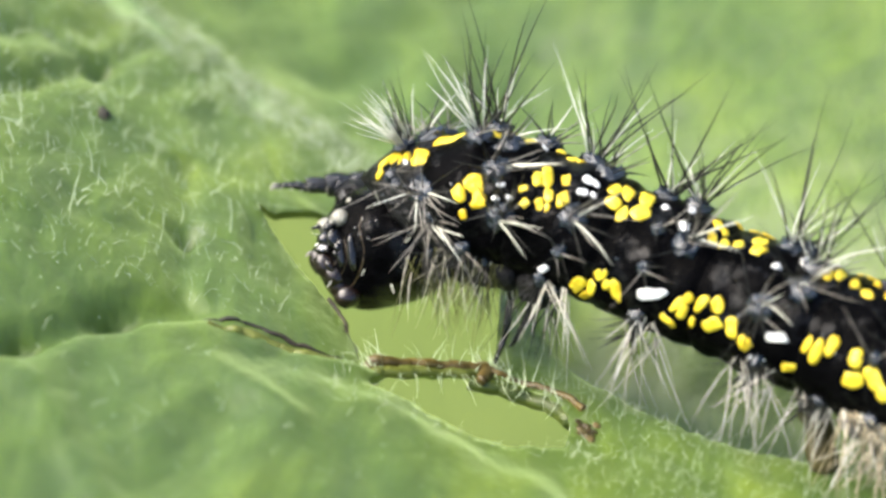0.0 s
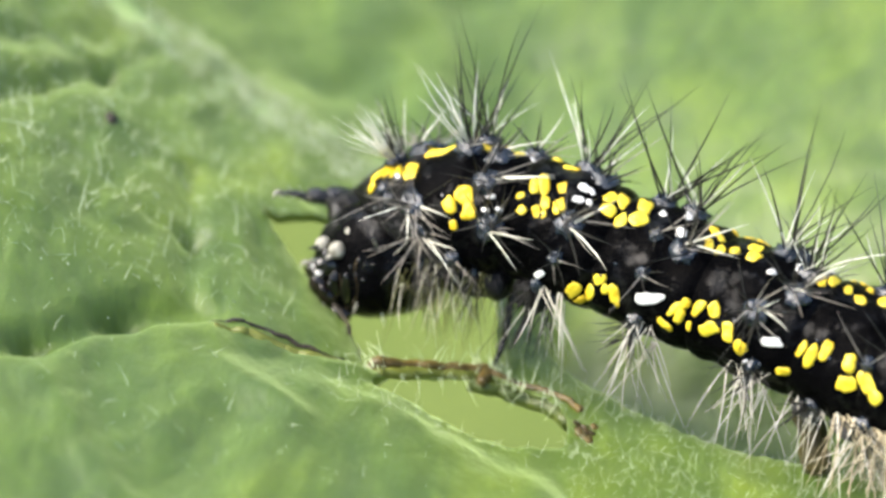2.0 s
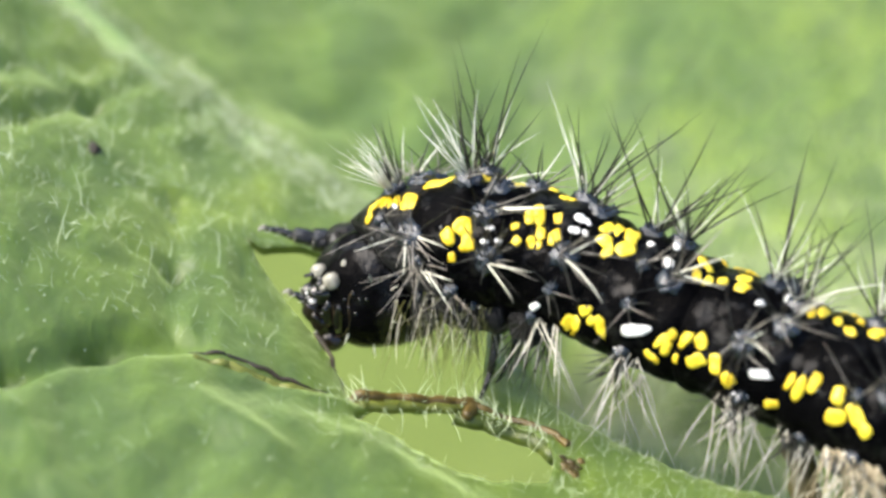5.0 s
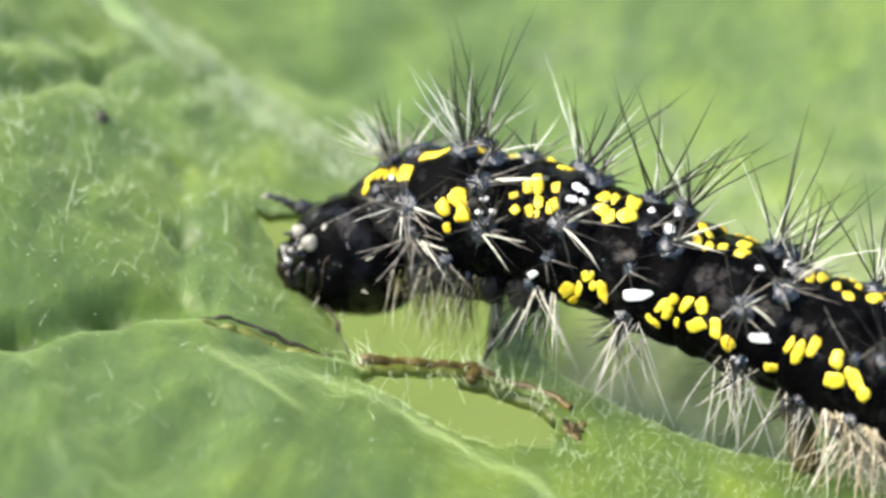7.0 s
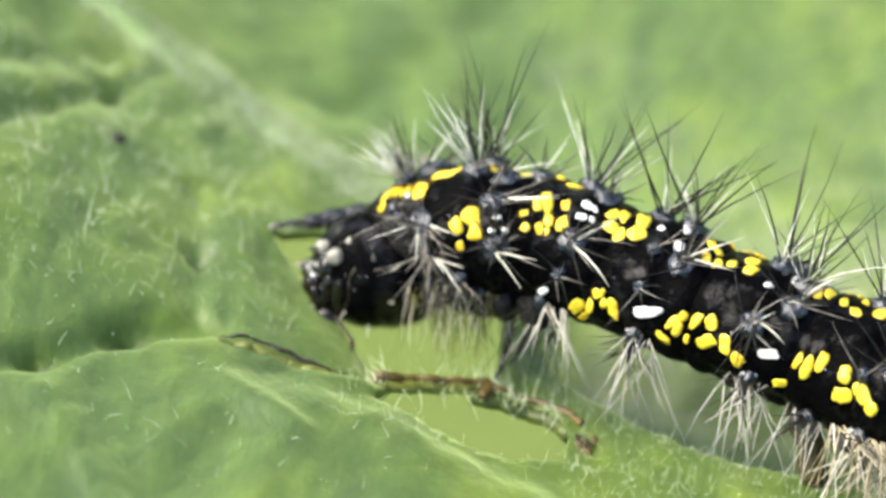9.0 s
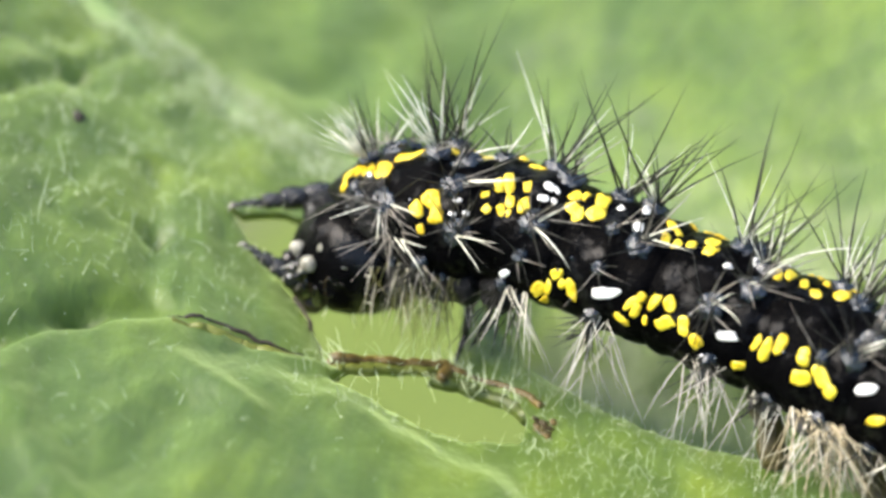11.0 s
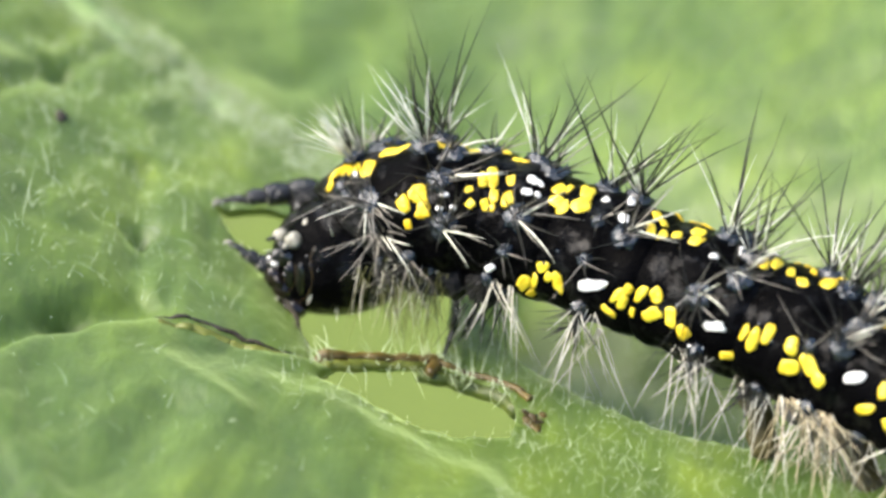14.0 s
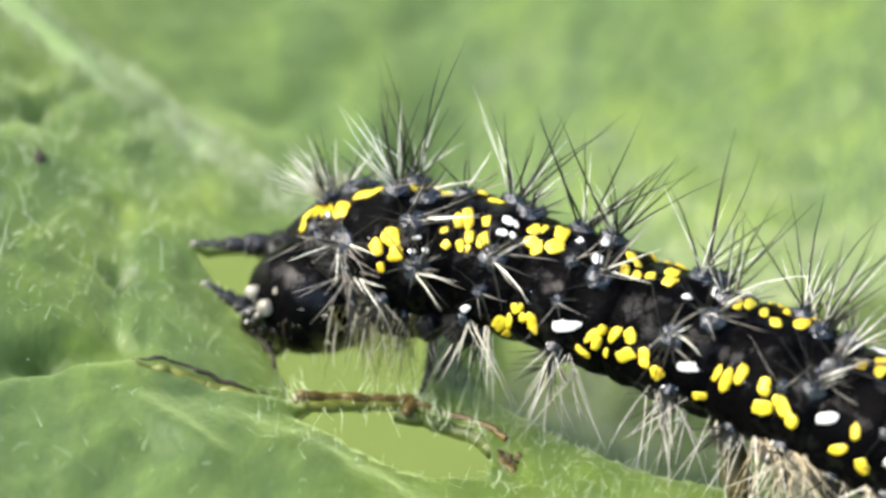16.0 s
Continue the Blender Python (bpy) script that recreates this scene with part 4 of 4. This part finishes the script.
make_ground()
make_leaf()
caterpillar = tagged(new("caterpillar"), "black bristly caterpillar with yellow and white spots eating a leaf", "caterpillar")
caterpillar.location = BASE * MM
segments = [make_segment(i, caterpillar) for i in range(8)]
head = make_head(caterpillar)
fore_leg = make_thoracic_leg(caterpillar, (0.80, 0.52, 0.70, 0.70), (0.14, 0.22, 0.32, 0.36))
near_leg = make_thoracic_leg(caterpillar, (0.55, 0.36, 0.42, 0.45), (0.14, 0.19, 0.24, 0.27))
for i, ds, th, size in ((5, -0.3, 122, 0.55), (5, 0.1, 116, 0.6), (0, 0.12, 133, 0.85), (1, 0.05, 131, 0.9), (1, 0.42, 126, 0.7), (2, -0.1, 120, 0.62)):
    for mirror in (1, -1):
        p, n, t = skin(i + ds, i, th * mirror, -0.12 if i == 5 else 0.02)
        bm = bmesh.new()
        for v in blob(bm, p, frame_of(n), (size, size * 0.85, 0.55), 18, 12, 0.3, th):
            v.co += (v.co - p) * 0.12 * noise.noise(v.co * 4.0)
        part("leg_base", bm, M_BELLY if i == 5 else M_COLLAR, segments[i], "wrinkled grey leg base" if i == 5 else "wrinkled dark leg base")
# the soft neck between head, hood and the front legs
for c, size, mat, label in (((-2.35, 1.15, 0.75), (0.85, 0.55, 0.6), M_COLLAR, "dark wrinkled neck skin"), ((-2.85, 1.12, 0.55), (0.22, 0.34, 0.3), M_BELLY, "grey skin at the leg socket")):
    bm = bmesh.new()
    for v in blob(bm, view(*c) - BASE, R_VIEW, size, 22, 14, 0.2, 3):
        v.co += Vector((1, 1, 1)) * 0.05 * noise.noise(v.co * 5.0)
    part("neck_fold", bm, mat, segments[0], label)
make_clasp_leg(caterpillar, (1.9, -2.1, 0.9), (1.25, -3.5, -1.35), 0.13)
make_clasp_leg(caterpillar, (2.5, -1.5, 0.7), (1.9, -2.7, -0.9), 0.12)
make_proleg(caterpillar, 4.62, 128, (10.0, -7.75, -0.42))
make_proleg(caterpillar, 5.6, 128, (12.7, -9.2, -0.3))
make_proleg(caterpillar, 6.6, 128, (15.3, -10.8, 0.0))


# ---------------------------------------------------------------- movement
# seconds, shift to the right and up (mm), as seen in the opening view
SHIFTS = {
    0: [(0, 0, 0), (1.0, 0, -0.02), (1.5, -0.18, -0.16), (2.0, -0.30, -0.22), (3.0, -0.30, -0.20), (5.5, 0.11, -0.26), (6.0, -0.03, -0.42), (6.5, -0.06, -0.38), (7.0, -0.16, -0.34),
        (8.0, -0.19, -0.34), (10.5, 0.13, -0.24), (11.0, 0.03, -0.30), (11.5, -0.04, -0.43), (12.0, -0.09, -0.49), (13.0, -0.07, -0.43), (13.5, -0.15, -0.50), (14.0, 0.08, -0.39), (14.5, 0.18, -0.30),
        (15.0, 0, -0.29), (15.5, -0.01, -0.34), (16.0, 0, -0.39)],
    1: [(0, 0, 0), (1.0, 0.02, 0.02), (1.5, -0.17, -0.01), (2.0, -0.31, -0.16), (3.0, -0.33, -0.16), (5.5, 0.13, -0.24), (6.0, -0.02, -0.35), (7.0, -0.16, -0.31),
        (8.0, -0.24, -0.30), (10.5, 0.05, -0.35), (11.0, -0.06, -0.40), (11.5, -0.08, -0.46), (12.0, -0.15, -0.51), (13.0, -0.10, -0.44), (13.5, -0.20, -0.47), (14.0, 0, -0.39), (14.5, 0.18, -0.38),
        (15.0, 0.04, -0.37), (15.5, -0.02, -0.42), (16.0, -0.06, -0.44)],
    2: [(0, 0, 0), (1.0, 0.02, 0.01), (2.0, -0.10, -0.03), (3.0, -0.11, -0.04), (5.5, 0.20, -0.06), (6.0, 0.09, -0.10), (7.0, 0.04, -0.11), (8.0, -0.04, -0.09),
        (10.5, 0.10, -0.11), (11.5, 0.08, -0.17), (12.5, 0.02, -0.18), (13.5, 0.01, -0.18), (14.5, 0.14, -0.13), (16.0, 0.10, -0.15)],
}
# seconds, middle of the head to the right and up (mm), clockwise turn and nod towards the viewer (degrees)
HEAD_ROWS = [(0, -1.7, 0.11, 0, -3), (0.5, -1.64, 0.1, 0.1, -2), (1, -1.71, 0.12, 0.2, -2), (1.5, -1.8, -0.14, -3.9, 16), (2, -1.88, -0.13, 4.9, 29), (2.5, -1.99, -0.15, 5.8, 32),
             (3, -2.29, 0.1, 11.6, 25), (5.5, -1.48, -0.2, 8.7, 37), (6, -1.52, -0.34, 15.7, 34), (6.5, -1.83, -0.26, 16.8, 38), (7, -2.35, -0.11, 17.5, 35), (7.5, -2.26, 0.07, 18.9, 34),
             (8, -2.5, 0.09, 20.6, 23)]
HEAD_ROWS += [(10.5, -1.27, -0.14, 6.3, 53), (11, -1.52, -0.18, 9.8, 54), (11.5, -1.78, -0.32, 16.7, 48), (12, -2.26, -0.15, 16.5, 39), (12.5, -2.4, -0.19, 18.5, 30), (13, -2.44, -0.15, 21.1, 22),
              (13.5, -2.9, -0.2, 23.4, 20), (14, -1.64, -0.26, 8.8, 22), (14.5, -1.11, -0.56, -2.7, 22), (15, -1.38, -0.58, 0.8, 41), (15.5, -1.53, -0.51, 4, 51), (16, -1.7, -0.31, 7, 53)]
# seconds, tip to the right and up (mm), turn (degrees)
FORE_ROWS = [(0, -4.65, 1.72, -2), (2.0, -4.7, 1.66, -8), (3.0, -4.70, 1.70, -14), (5.5, -4.65, 1.40, -15), (6.0, -4.75, 1.10, -5), (7.0, -4.72, 1.55, -22), (8.0, -4.85, 1.20, 1),
             (10.5, -4.95, 1.20, 4), (13.0, -4.98, 1.24, 5), (16.0, -4.95, 1.22, -6)]
NEAR_ROWS = [(0, -3.6, -0.1, -30), (3.0, -3.9, -0.3, -30), (8.0, -3.9, 0.1, -30), (10.5, -4.55, 0.15, -38), (16.0, -4.55, 0.15, -38)]


def motions():
    for i, rows in SHIFTS.items():
        walk(segments[i], [(t, Matrix.Translation(view(x + (0.2 if i == 0 else 0.0), y + (0.28 if i == 0 else 0.0), 0) * MM)) for t, x, y in rows])
    rows = []
    for t, x, y, turn, nod in HEAD_ROWS:
        c = view(x, y, HEAD_DEPTH) - BASE
        rows.append((t, Matrix.Translation(c * MM) @ (R_VIEW @ Matrix.Rotation(radians(-turn), 3, "Z") @ Matrix.Rotation(radians(nod), 3, "X")).to_4x4()))
    walk(head, rows)
    for leg, table, d, yaw in ((fore_leg, FORE_ROWS, 0.6, 10), (near_leg, NEAR_ROWS, -0.7, 5)):
        walk(leg, [(t, Matrix.Translation((view(x, y, d) - BASE) * MM) @ (R_VIEW @ Euler((0, radians(yaw), radians(turn))).to_matrix()).to_4x4()) for t, x, y, turn in table])


motions()
